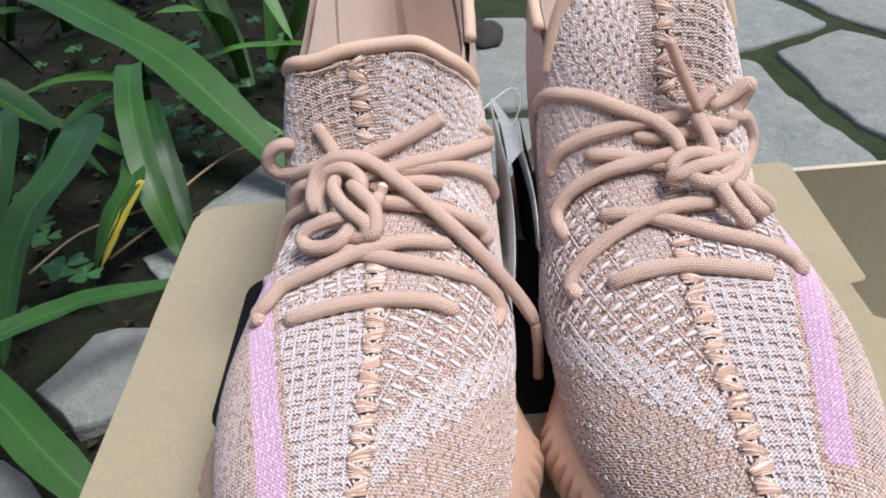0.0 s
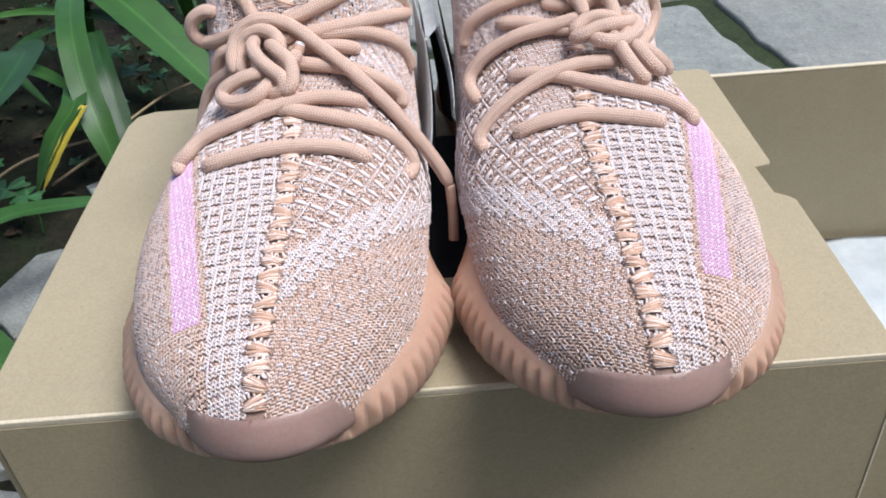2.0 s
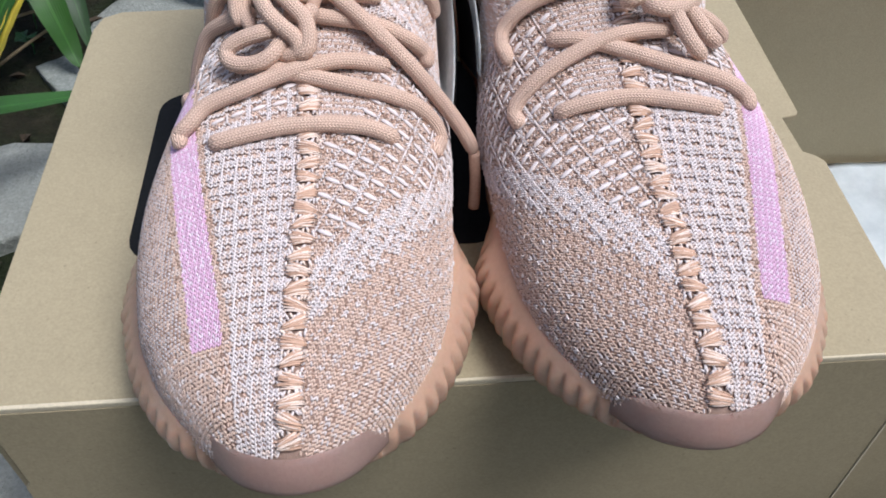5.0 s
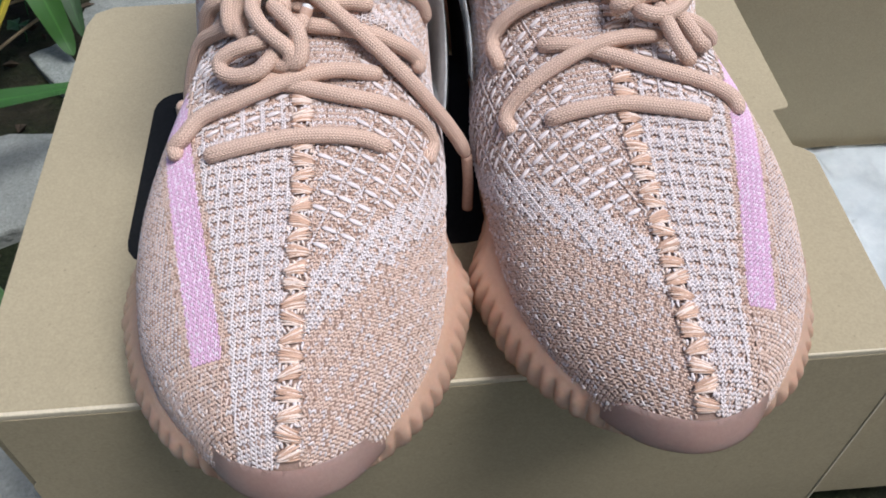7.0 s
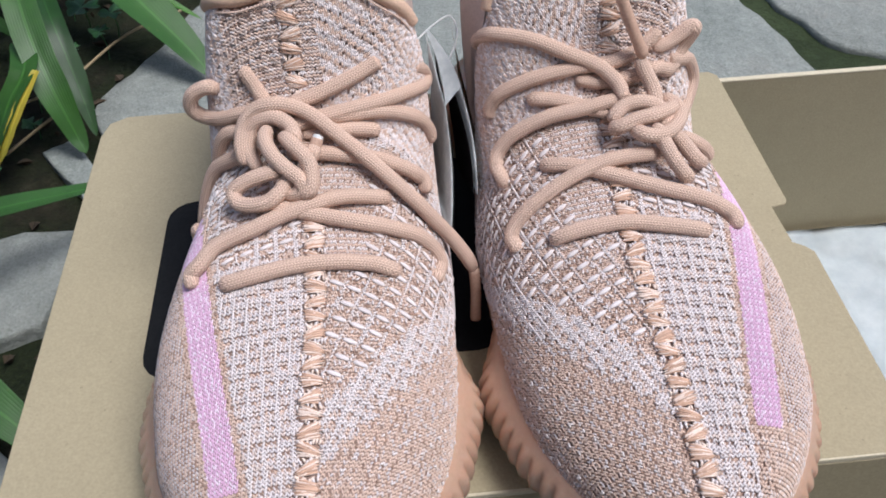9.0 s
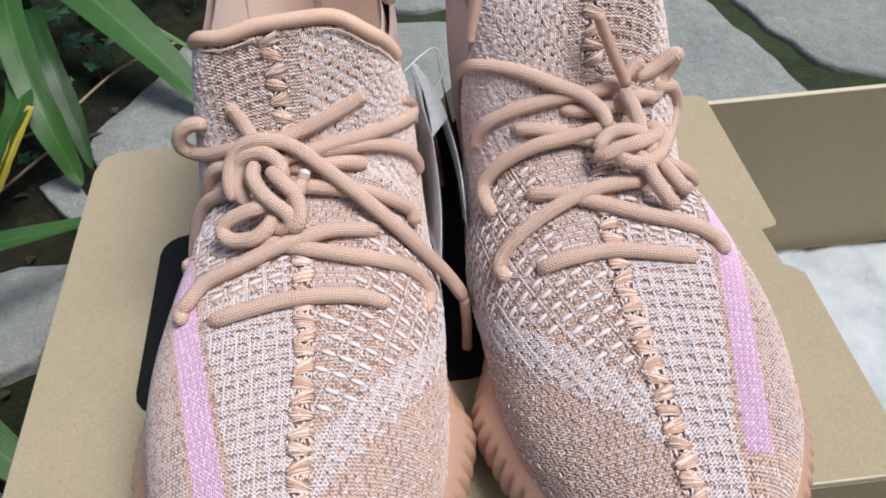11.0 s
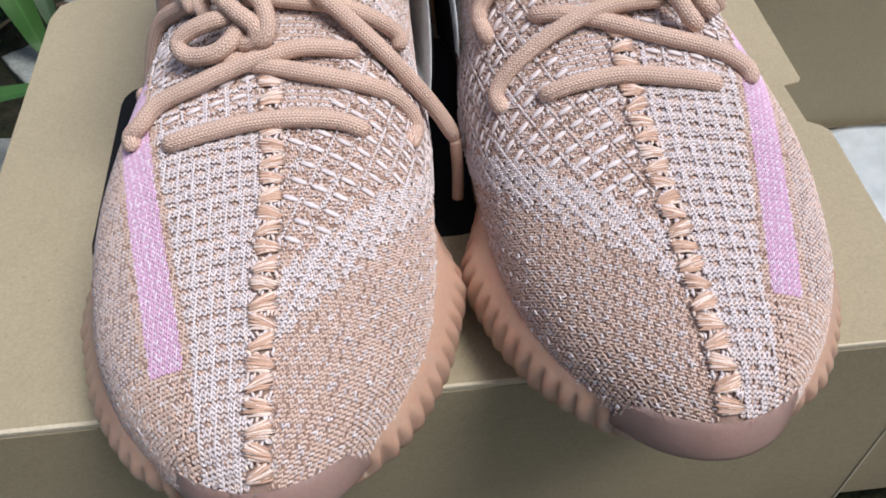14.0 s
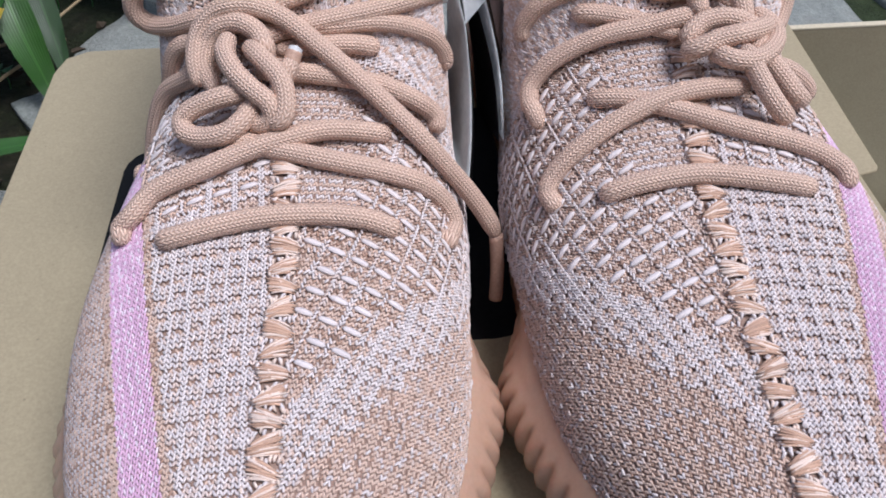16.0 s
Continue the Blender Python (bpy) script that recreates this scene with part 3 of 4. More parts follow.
def row_points(v, s):
    """Places, normals and directions on the upper at v, for distances s from the seam across it."""
    a = np.linspace(-0.985, 0.985, 241)
    sn, cs = np.sin(a * math.pi / 2), np.cos(a * math.pi / 2)
    p = f_p(v)
    x = f_cx(v) + f_w(v) * np.sign(sn) * np.abs(sn) ** (2 / p)
    z = f_zb(v) + (f_zt(v) - f_zb(v)) * cs ** (2 / p)
    arc = np.r_[0, np.cumsum(np.hypot(np.diff(x), np.diff(z)))]
    arc -= np.interp(f_seam(v), x, arc)
    ok = (s > arc[0]) & (s < arc[-1])
    xs = np.interp(s, arc, x)
    zs = np.interp(s, arc, z)
    as_ = np.interp(s, arc, a)
    e = 0.0006
    dx = np.stack([np.interp(s + e, arc, x) - np.interp(s - e, arc, x), 0 * s, np.interp(s + e, arc, z) - np.interp(s - e, arc, z)], 1)
    dx /= np.linalg.norm(dx, axis=1)[:, None] + 1e-12
    zv = (skin(xs, v + 0.0008) - skin(xs, v - 0.0008)) / 0.0016
    dl = np.stack([0 * s, 1 + 0 * s, np.clip(zv, -4, 4)], 1)
    dl -= dx * (dl * dx).sum(1)[:, None]
    dl /= np.linalg.norm(dl, axis=1)[:, None] + 1e-12
    return np.stack([xs, 0 * s + v, zs], 1), dx, dl, np.cross(dx, dl), as_, ok


def fr(q):
    return q - np.floor(q)


V_TAB = np.linspace(0.003, 0.08, 300)
W_TAB = f_w(V_TAB)


def knit(shoe, sx, seed, ext=0.0):
    rng = np.random.default_rng(seed)
    C, Dn, N, LN, RD, SL = [], [], [], [], [], []
    S = {"c": [], "d": [], "n": [], "k": []}
    F = {"c": [], "d": [], "n": []}
    col, row = 0.00072, 0.00118
    P1, P2 = 0.0066, 0.0063
    for i, L in enumerate(np.arange(0.0055, CL[-1], row)):
        v = float(np.interp(L, CL, CV))
        j = np.arange(-122, 123)
        shear = 0.40 * (1 - min(1, max(0, (v - 0.15) / 0.02)))
        s = j * col
        s = np.where(s > 0, s + (shear * L) % (2 * col), s)
        P, ds, dl, nn, a, ok = row_points(v, s)
        x = P[:, 0]
        ok &= (v < v_end(a, ext) - 0.001) & (np.abs(s) > 0.0028)
        r, r2 = rng.random(len(s)), rng.random(len(s))
        xs = f_stripe(v)
        off = x - xs
        in_stripe = (np.abs(off) < 0.0046) & (v > 0.0350)
        in_border = (np.abs(off) < 0.0068) & (v > 0.0325) & ~in_stripe
        inner = s > 0
        u1, u2 = s - 0.42 * L, L + 0.42 * s
        toe_tan = inner & (v < 0.034 + 1.10 * np.maximum(s, 0) + 0.0015 * np.sin(i * 1.3))
        lattice = inner & (v > 0.054 + 0.95 * np.maximum(s, 0)) & (v < 0.150)
        throat = (v > 0.108) & (x > -0.020) & (x < 0.024 + 0.1 * max(0, v - 0.13)) & (v < 0.153)
        tongue = v >= 0.153
        slot = np.where(r < 0.55, 2, np.where(r < 0.82, 1, 3))
        tilt = np.where(j % 2 == 0, 0.5, -0.5)
        base = np.where(inner, shear * 0.9, 0.0)
        skip = np.zeros(len(s), bool)
        # outer white field: puffed cells between raised ribs and sunk rows
        outer = ~inner & ~in_stripe & ~in_border & (off > 0)
        cu, cw = fr((L - 0.16 * s) / 0.0046), fr((s + 0.10 * L) / 0.0043)
        rib = outer & (cw < 0.26)
        sunk = outer & ~rib & (cu < 0.26)
        slot = np.where(outer, np.where(j % 2 == 0, np.where(r < 0.75, 2, 1), np.where(r < 0.6, 1, 3)), slot)
        slot = np.where(rib, 2, np.where(sunk, np.where(r < 0.5, 0, 3), slot))
        raised = np.where(rib, 0.0006, np.where(sunk, -0.0003, np.where(outer, 0.0006 * np.sin(math.pi * np.clip((cu - 0.26) / 0.74, 0, 1)), 0.0)))
        skip |= sunk & (cw > 0.36) & (j % 2 == 0) & (r2 < 0.6)
        # tan toe: tight stitches with pinholes in slanting rows and a few white slubs
        slot = np.where(toe_tan, np.where(r < 0.74, 0, np.where(r < 0.90, 1, 3)), slot)
        pin = toe_tan & (i % 2 == 0) & ((j + i // 2) % 4 == 0)
        slot = np.where(toe_tan & (i % 2 == 1) & ((j + i // 2) % 4 == 0) & (r2 < (0.75 if ext > 0 else 0.4)), 4, slot)
        skip |= pin & (r2 < (0.95 if ext > 0 else 0.7))
        slot = np.where(toe_tan & ((i + 4 * (j // 5)) % 7 == 2) & (j % 5 >= 3), np.where(r < 0.7, 2, 1), slot)
        raised = np.where(toe_tan & ((i + 4 * (j // 5)) % 7 == 2) & (j % 5 >= 3), 0.0003, raised)
        # pale wedge between toe and lattice: small puffed cells
        wedge = inner & ~toe_tan & ~lattice
        w1, w2 = fr(u1 / 0.0048), fr(u2 / 0.0044)
        wrib = wedge & ((w1 < 0.24) | (w2 < 0.22))
        slot = np.where(wedge, np.where(wrib, 2, np.where(j % 2 == 0, 1, np.where(r < 0.4, 0, np.where(r < 0.75, 3, 2)))), slot)
        raised = np.where(wrib, 0.0005, np.where(wedge, 0.0003 * np.sin(math.pi * w2), raised))
        skip |= wedge & ~wrib & (w2 > 0.86) & (j % 2 == 0) & (r2 < 0.8)
        # lattice with tan windows
        line = lattice & ((fr(u1 / P1) < 0.14) | ((fr(u2 / P2) < 0.17) & ((i + j) % 2 == 0)))
        slot = np.where(lattice, np.where(line, np.where(r < 0.7, 2, 1), np.where(r < 0.85, 0, 1)), slot)
        raised = np.where(line, 0.0005, raised)
        skip |= lattice & ~line & (i % 2 == 0) & ((j + i // 2) % 3 == 0) & (r2 < (0.7 if ext > 0 else 0.5))
        slot = np.where(lattice & (fr(u2 / P2) > 0.8) & (r2 < 0.45), 4, slot)
        # outer flank and outer toe
        flank = ~inner & (off < 0) & ~in_stripe & ~in_border
        slot = np.where(flank, np.where(j % 2 == 0, np.where(r < 0.4, 4, 0), np.where(r < 0.8, 3, 1)), slot)
        toe_out = ~inner & (v < 0.037) & (off < 0.006)
        slot = np.where(toe_out, np.where(r < 0.7, 0, np.where(r < 0.9, 1, 2)), slot)
        skip |= toe_out & (i % 4 == 0) & ((j + 2 * (i // 4)) % 5 == 0)
        # eyelet strip, throat and tongue
        strip = ~inner & (v > 0.108) & (v < 0.153) & ~in_stripe & (off > 0.0046)
        slot = np.where(strip, np.where((fr(s / 0.0066) < 0.18) | (fr((L - 0.2 * s) / 0.0058) < 0.2), 2, np.where(r < 0.75, 0, 1)), slot)
        raised = np.where(strip, np.where(slot == 2, 0.0005, 0.0), raised)
        skip |= strip & (slot != 2) & (i % 2 == 0) & ((j + i // 2) % 3 == 0) & (r2 < 0.5)
        throat &= inner
        raised = np.where(throat, 0.0, raised)
        slot = np.where(throat, np.where(i % 2 == 0, np.where(r < 0.75, 2, 1), np.where(r < 0.9, 0, 1)), slot)
        band = fr((L + 0.75 * np.abs(s) - 3 * s * s) / 0.0054) < 0.5
        if ext > 0:
            band = fr((np.abs(s) + 0.30 * L) / 0.0034) < 0.5
        mid = (s > -0.024) & (s < 0.009)
        slot = np.where(tongue, np.where(~mid & (np.abs(s) < 0.08), np.where(band, 2, np.where(r < 0.6, 0, 1)), np.where(i % 2 == 0, np.where(r < 0.7, 1, 2), np.where(r < 0.75, 0, 1))), slot)
        tilt = np.where(tongue & mid, np.where(j % 2 == 0, 0.85, -0.85), tilt)
        tilt = np.where(tongue & ~mid, tilt * 0.45, tilt)
        side = tongue & (np.abs(a) > 0.62)
        slot = np.where(side, np.where(r < 0.4, 0, np.where(r < 0.75, 1, 2)), slot)
        # borders of the stripe: short dark-pink overlocking
        slot = np.where(in_border, np.where(r < 0.72, 0, np.where(r < 0.86, 4, 1)), slot)
        under_cap = (np.abs(x) < 0.0215) & (v < np.interp(np.hypot(x, 0.008), W_TAB, V_TAB) + 0.0008)
        keep = ok & ~skip & ~in_stripe & ~under_cap
        ang = tilt + base
        dirs = dl * np.cos(ang)[:, None] + ds * np.sin(ang)[:, None]
        C.append(P[keep] + nn[keep] * (0.00018 + raised[keep] + 0.0002 * rng.random(keep.sum()))[:, None])
        Dn.append(dirs[keep])
        N.append(nn[keep])
        SL.append(slot[keep])
        LN.append(np.where(tongue, 1.25, 1.0) * np.where(slot[keep] == 2, 0.00172, 0.00158) * rng.uniform(0.85, 1.15, keep.sum()))
        RD.append(np.where(tongue, 0.00048, np.where(toe_tan | lattice, 0.00039, 0.00041))[keep])
        st = ok & in_stripe
        S["c"].append(P[st] + nn[st] * 0.0004)
        S["d"].append(ds[st] * np.where(j[st] % 2 == 0, 0.28, -0.28)[:, None] + dl[st] * 0.96)
        S["n"].append(nn[st])
        S["k"].append(np.where((i % 2 == 0) & ((j[st] + i // 2) % 3 == 0) | (r[st] > 0.93), 6, 5))
    # long white floats, one in each window
    for m_ in range(-20, 12):
        for n_ in range(0, 50):
            a1, a2 = (m_ + 0.58) * P1, (n_ + 0.45) * P2
            L = (a2 - 0.42 * a1) / (1 + 0.42**2)
            s0 = a1 + 0.42 * L
            if not (0.01 < L < CL[-1] and s0 > 0.0045):
                continue
            v = float(np.interp(L, CL, CV))
            P, ds, dl, nn, a, ok = row_points(v, np.array([s0]))
            x = P[0, 0]
            in_throat = v > 0.108 and x < 0.024 + 0.1 * max(0, v - 0.13)
            if ok[0] and v > 0.056 + 0.95 * s0 and v < 0.146 and not in_throat:
                F["c"].append(P[0] + nn[0] * 0.0007)
                F["d"].append(ds[0] * 0.92 - dl[0] * 0.39)
                F["n"].append(nn[0])
    # the same floats on the outer eyelet strip
    for m_ in range(-7, 0):
        for n_ in range(12, 40):
            s0 = (m_ + 0.6 + 0.5 * (n_ % 2)) * 0.0066
            L = (n_ + 0.6) * 0.0058 + 0.2 * s0
            v = float(np.interp(L, CL, CV))
            P, ds, dl, nn, a, ok = row_points(v, np.array([s0]))
            if ok[0] and 0.110 < v < 0.152 and s0 < -0.005 and P[0, 0] > f_stripe(v) + 0.008:
                F["c"].append(P[0] + nn[0] * 0.0007)
                F["d"].append(ds[0] * 0.95 + dl[0] * 0.31)
                F["n"].append(nn[0])
    flip = np.array((sx, 1, 1))
    cat = np.concatenate

    def put(name, c, d, n_, ln, rd, sl, label, arch=0.0, flat=1.0):
        c, d, n_ = np.array(c) * flip, np.array(d) * flip, np.array(n_) * flip
        return capsules(name, c, d, n_, ln, rd, sl, shoe, label, arch, 5, flat)

    tagged(put("knit", cat(C), cat(Dn), cat(N), cat(LN), cat(RD), cat(SL), "clay pink, white and lilac knitted stitches"), kind="stuff")
    tagged(put("side_stripe", cat(S["c"]), cat(S["d"]), cat(S["n"]), 0.0017, 0.00035, cat(S["k"]), "translucent orchid pink woven side stripe"), kind="stuff")
    if F["c"]:
        tagged(put("float_stitches", F["c"], F["d"], F["n"], 0.0054, 0.00092, 2, "raised white float stitches", 0.3, 0.5), kind="stuff")
    # overlocked centre seam: crossing strands in bunches
    c, d, n_, sl, ln, rd = [], [], [], [], [], []

    def strand(L, s0, ang, hgt, slot_, length, radius):
        v = float(np.interp(L, CL, CV))
        if v > 0.172 + ext or L < 0.0044:
            return
        P, ds, dl, nn, a, ok = row_points(v, np.array([s0]))
        c.append(P[0] + nn[0] * hgt)
        d.append(ds[0] * math.cos(ang) + dl[0] * math.sin(ang))
        n_.append(nn[0])
        sl.append(slot_)
        ln.append(length)
        rd.append(radius)

    L0, turn = 0.0085, 1
    while L0 < CL[-1] - 0.004:
        half, lean = rng.uniform(0.0016, 0.0021), turn * rng.uniform(0.18, 0.38)
        for q in np.linspace(-1, 1, 22):
            strand(L0 + q * half + rng.normal(0, 0.0001), rng.normal(0, 0.0003), lean + 0.22 * turn * q + rng.normal(0, 0.06), 0.0003 + 0.0006 * (1 - q * q) + rng.uniform(0, 0.0003),
                   7 if rng.random() < 0.62 else 8, 0.0088 * (1 - 0.22 * q * q) * rng.uniform(0.88, 1.06), 0.00030)
        for k in range(8):
            strand(L0 + half + 0.0007 + rng.normal(0, 0.0005), (k - 3.5) * 0.0009 + rng.normal(0, 0.0003), math.pi / 2 + rng.normal(0, 0.4), -0.0001, 2 if rng.random() < 0.6 else 8, 0.0024, 0.00042)
        L0 += 2 * half + rng.uniform(0.0014, 0.0020)
        turn = -turn
    tagged(put("centre_seam", c, d, n_, np.array(ln), np.array(rd), np.array(sl), "glossy golden overlocked centre seam", 3.4), kind="stuff")


knit(left, 1, 11)
knit(right, -1, 12, 0.013)


# running stitches under the collar binding
for shoe, line in shoe_fronts:
    d_ = spline(line, 3)
    t_ = np.gradient(d_, axis=0)
    t_ /= np.linalg.norm(t_, axis=1)[:, None]
    n_c = np.tile((0.0, -0.93, 0.36), (len(d_), 1))
    tagged(capsules("collar_stitching", d_ + np.array((0, -0.0031, -0.0030)), t_, n_c, 0.0016, 0.0004, 0, shoe, "tan running stitches"), kind="stuff")


# ---- laces ----
def lace_mat():
    m = Nodes("tan_braided_cord", 0.48, spec=0.4)
    u, a, _ = m.xyz("UV")
    turns = m.math("MULTIPLY", a, 20.0)
    rows = m.math("FRACT", turns)
    sign = m.math("SUBTRACT", m.math("MULTIPLY", m.math("MODULO", m.math("FLOOR", turns), 2.0), 2.0), 1.0)
    ph = m.math("ADD", m.math("MULTIPLY", u, 1 / 0.00105), m.math("MULTIPLY", m.math("MULTIPLY", sign, rows), 0.75))
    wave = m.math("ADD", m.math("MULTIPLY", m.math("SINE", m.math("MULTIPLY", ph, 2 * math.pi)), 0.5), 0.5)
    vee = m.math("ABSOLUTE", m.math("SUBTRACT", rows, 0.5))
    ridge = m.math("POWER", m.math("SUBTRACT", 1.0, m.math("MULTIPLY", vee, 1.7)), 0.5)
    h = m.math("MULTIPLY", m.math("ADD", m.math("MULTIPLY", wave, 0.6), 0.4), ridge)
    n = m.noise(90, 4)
    # shade of the grooves and highlights of the strands, put into the colour by height
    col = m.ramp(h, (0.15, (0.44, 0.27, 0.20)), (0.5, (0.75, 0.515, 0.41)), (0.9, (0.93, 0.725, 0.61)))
    col = m.mix(0.12, col, m.ramp(n, (0.3, (0.62, 0.43, 0.33)), (0.7, (0.74, 0.54, 0.43))))
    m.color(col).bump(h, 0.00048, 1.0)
    return m.mat


LACE = lace_mat()
AGLET = speckled("tan_plastic_aglet", (0.52, 0.33, 0.25), (0.60, 0.40, 0.31), 200, 0.25, 0.0001)
CLEAR = speckled("milky_plastic", (0.75, 0.76, 0.78), (0.82, 0.83, 0.85), 200, 0.3, 0.0001)


def lay(points, sx):
    """Places over the upper from (x, v, lift) in millimetres; a lift over 40 is a height over the platform."""
    out = []
    for x, v, h in points:
        q = np.array((x / 1000, v / 1000, h / 1000 if h > 40 else float(skin(x / 1000, v / 1000)) + h / 1000))
        step = np.array((0.038 if sx > 0 else 0.079, -0.093, 0.265)) - q
        step *= 0.0006 / np.linalg.norm(step)
        for _ in range(60):
            # a cord at the ankle lies outside the knit, a loop beside it in front of the tongue's edge
            behind = q[1] > 0.166 and q[0] < -0.018
            sunk = abs(q[0] - f_cx(q[1])) < f_w(q[1]) and q[2] < float(skin(q[0], q[1])) + 0.0012
            if h < 40 or v < 158 or not (behind or sunk):
                break
            q = q + step
        out.append((sx * q[0], q[1], q[2]))
    return spline(out, 8)


R_LACE = 0.0027
LEFT_LACES = [
    [(-23.5, 102.1, -0.1), (-21.3, 100.4, 2.4), (-10.1, 101.5, 2.9), (0.7, 103, 3), (13.8, 103.5, 2.9), (24.5, 103.4, 2.9), (30.5, 102.9, 2.3), (31.9, 104.2, -0.1)],
    [(-35.1, 105.8, -0), (-35.5, 107.2, 2), (-35.5, 109.1, 3), (-32.3, 110.6, 3.4), (-26.5, 115.2, 3.4), (-14.9, 117.6, 3.5), (-3.6, 121.1, 4), (5.4, 123.5, 4.4), (16.7, 126.6, 3.9), (27.8, 128.7, 2.8), (31.1, 131.2, -0)],
    [(-7.9, 124.3, 4.8), (2.9, 122.3, 2.9), (18.6, 118.5, 3), (31.7, 118, 3), (40.6, 119.3, 2.9), (46.1, 119.4, 2.9), (47.8, 116.9, 2.3), (46.2, 111, 1), (45.5, 110.2, -1.1)],
    [(-38.5, 142, 59.7), (-40, 144, 55.5), (-41, 147, 3), (-38, 151, 56.8), (-30.5, 153, 76.7), (-19.5, 148, 86.8), (-11.5, 146, 90.5)],
    [(-42, 160, 0), (-41.5, 161, 3), (-37, 161, 4), (-26, 158, 86.5), (-14, 154, 92.8)],
    [(-27, 178, 96), (-34, 186, 92), (-40, 187, 88), (-39.5, 181, 86), (-33, 172, 88), (-25, 164.5, 92), (-15.6, 157.1, 98.3), (-10.8, 155.4, 97.6)],
    [(-14.9, 166.8, 110.9), (-13.4, 164.5, 109.5), (-11, 161.7, 106.4), (-8.2, 158.5, 102.3), (-5.6, 156.2, 100.1)],
    [(32.3, 166.5, 109.9), (30.2, 164.5, 109.8), (21.6, 161, 107), (9.4, 157.9, 103.4), (2.3, 156.4, 101.7), (-4.7, 155.4, 99.4)],
    [(45.1, 173.5, 101.1), (47.7, 176, 97.8), (48.8, 176.4, 94.1), (47.3, 171.2, 94.9), (42, 164.8, 97.1), (30, 158.2, 98.1), (14.7, 154.1, 97.7), (4, 151.8, 96.7), (-3.3, 150.1, 94.9)],
    [(47.8, 162.2, 76.3), (48.8, 164, 77.3), (47.3, 163.5, 82.5), (42.6, 160.8, 89.1), (32, 157.4, 94.8), (20.4, 155, 96.1), (8.4, 153.6, 96.3)],
    [(29.1, 154, 88.7), (27.2, 152.7, 90.7), (20, 151.5, 92.4), (3.6, 149.3, 93.1)],
    [(44.1, 140.1, 70.3), (45.1, 142, 72), (43.7, 143.4, 74.7), (38.7, 142.4, 80.1), (29.7, 142.3, 85.5), (19.5, 142.4, 88.3), (5.7, 143.4, 90.3), (-1.7, 142.9, 90.8)],
    [(-16.1, 140.4, 89.2), (-17, 145.8, 93.4), (-15.8, 150.9, 97.7), (-11.7, 153.2, 102.1), (-6, 152.9, 104.3), (0, 152.5, 103.9), (7, 150.9, 101), (15.7, 145.8, 95.4), (26.4, 138.3, 88.6), (38.2, 131.3, 6.5), (46, 129.5, 68), (53, 129, 57), (58, 128, 48), (61, 127, 41)],
    [(-11.2, 137.5, 6), (-14.9, 144.6, 91.9), (-13.7, 149.7, 96.2), (-10.1, 150.7, 99.8), (-4.4, 149.4, 101.5), (0.1, 146.4, 100.3), (1.9, 142.6, 97.9), (0.7, 143.2, 93.9)],
    [(-7, 146.7, 99.7), (-8, 141.5, 98.4), (-5.5, 135.3, 13.9), (-1.4, 130.8, 12.9), (2.9, 127.9, 11), (3.4, 126.3, 8), (0.3, 126.8, 5.9), (-5.5, 129.7, 5)],
    [(-2.6, 143.3, 98.9), (1.6, 137.9, 13.9), (6, 132.8, 12.9), (7.1, 128.3, 10.9), (5.9, 125.4, 8.8), (2.3, 125.9, 6.9)],
    [(-2.8, 132.6, 9.8), (-9.4, 131.9, 9.9), (-16.3, 131.4, 9), (-19.7, 130.1, 7.9), (-18.9, 126.8, 6.9), (-14.8, 124.9, 6), (-8.9, 123.8, 6.9), (-4.6, 125.6, 8), (-1.6, 130, 7.8), (0.6, 133.9, 7.9)],
    [(4.4, 135.6, 8), (7.1, 136.5, 10.9), (8.8, 139, 96.6)],
]
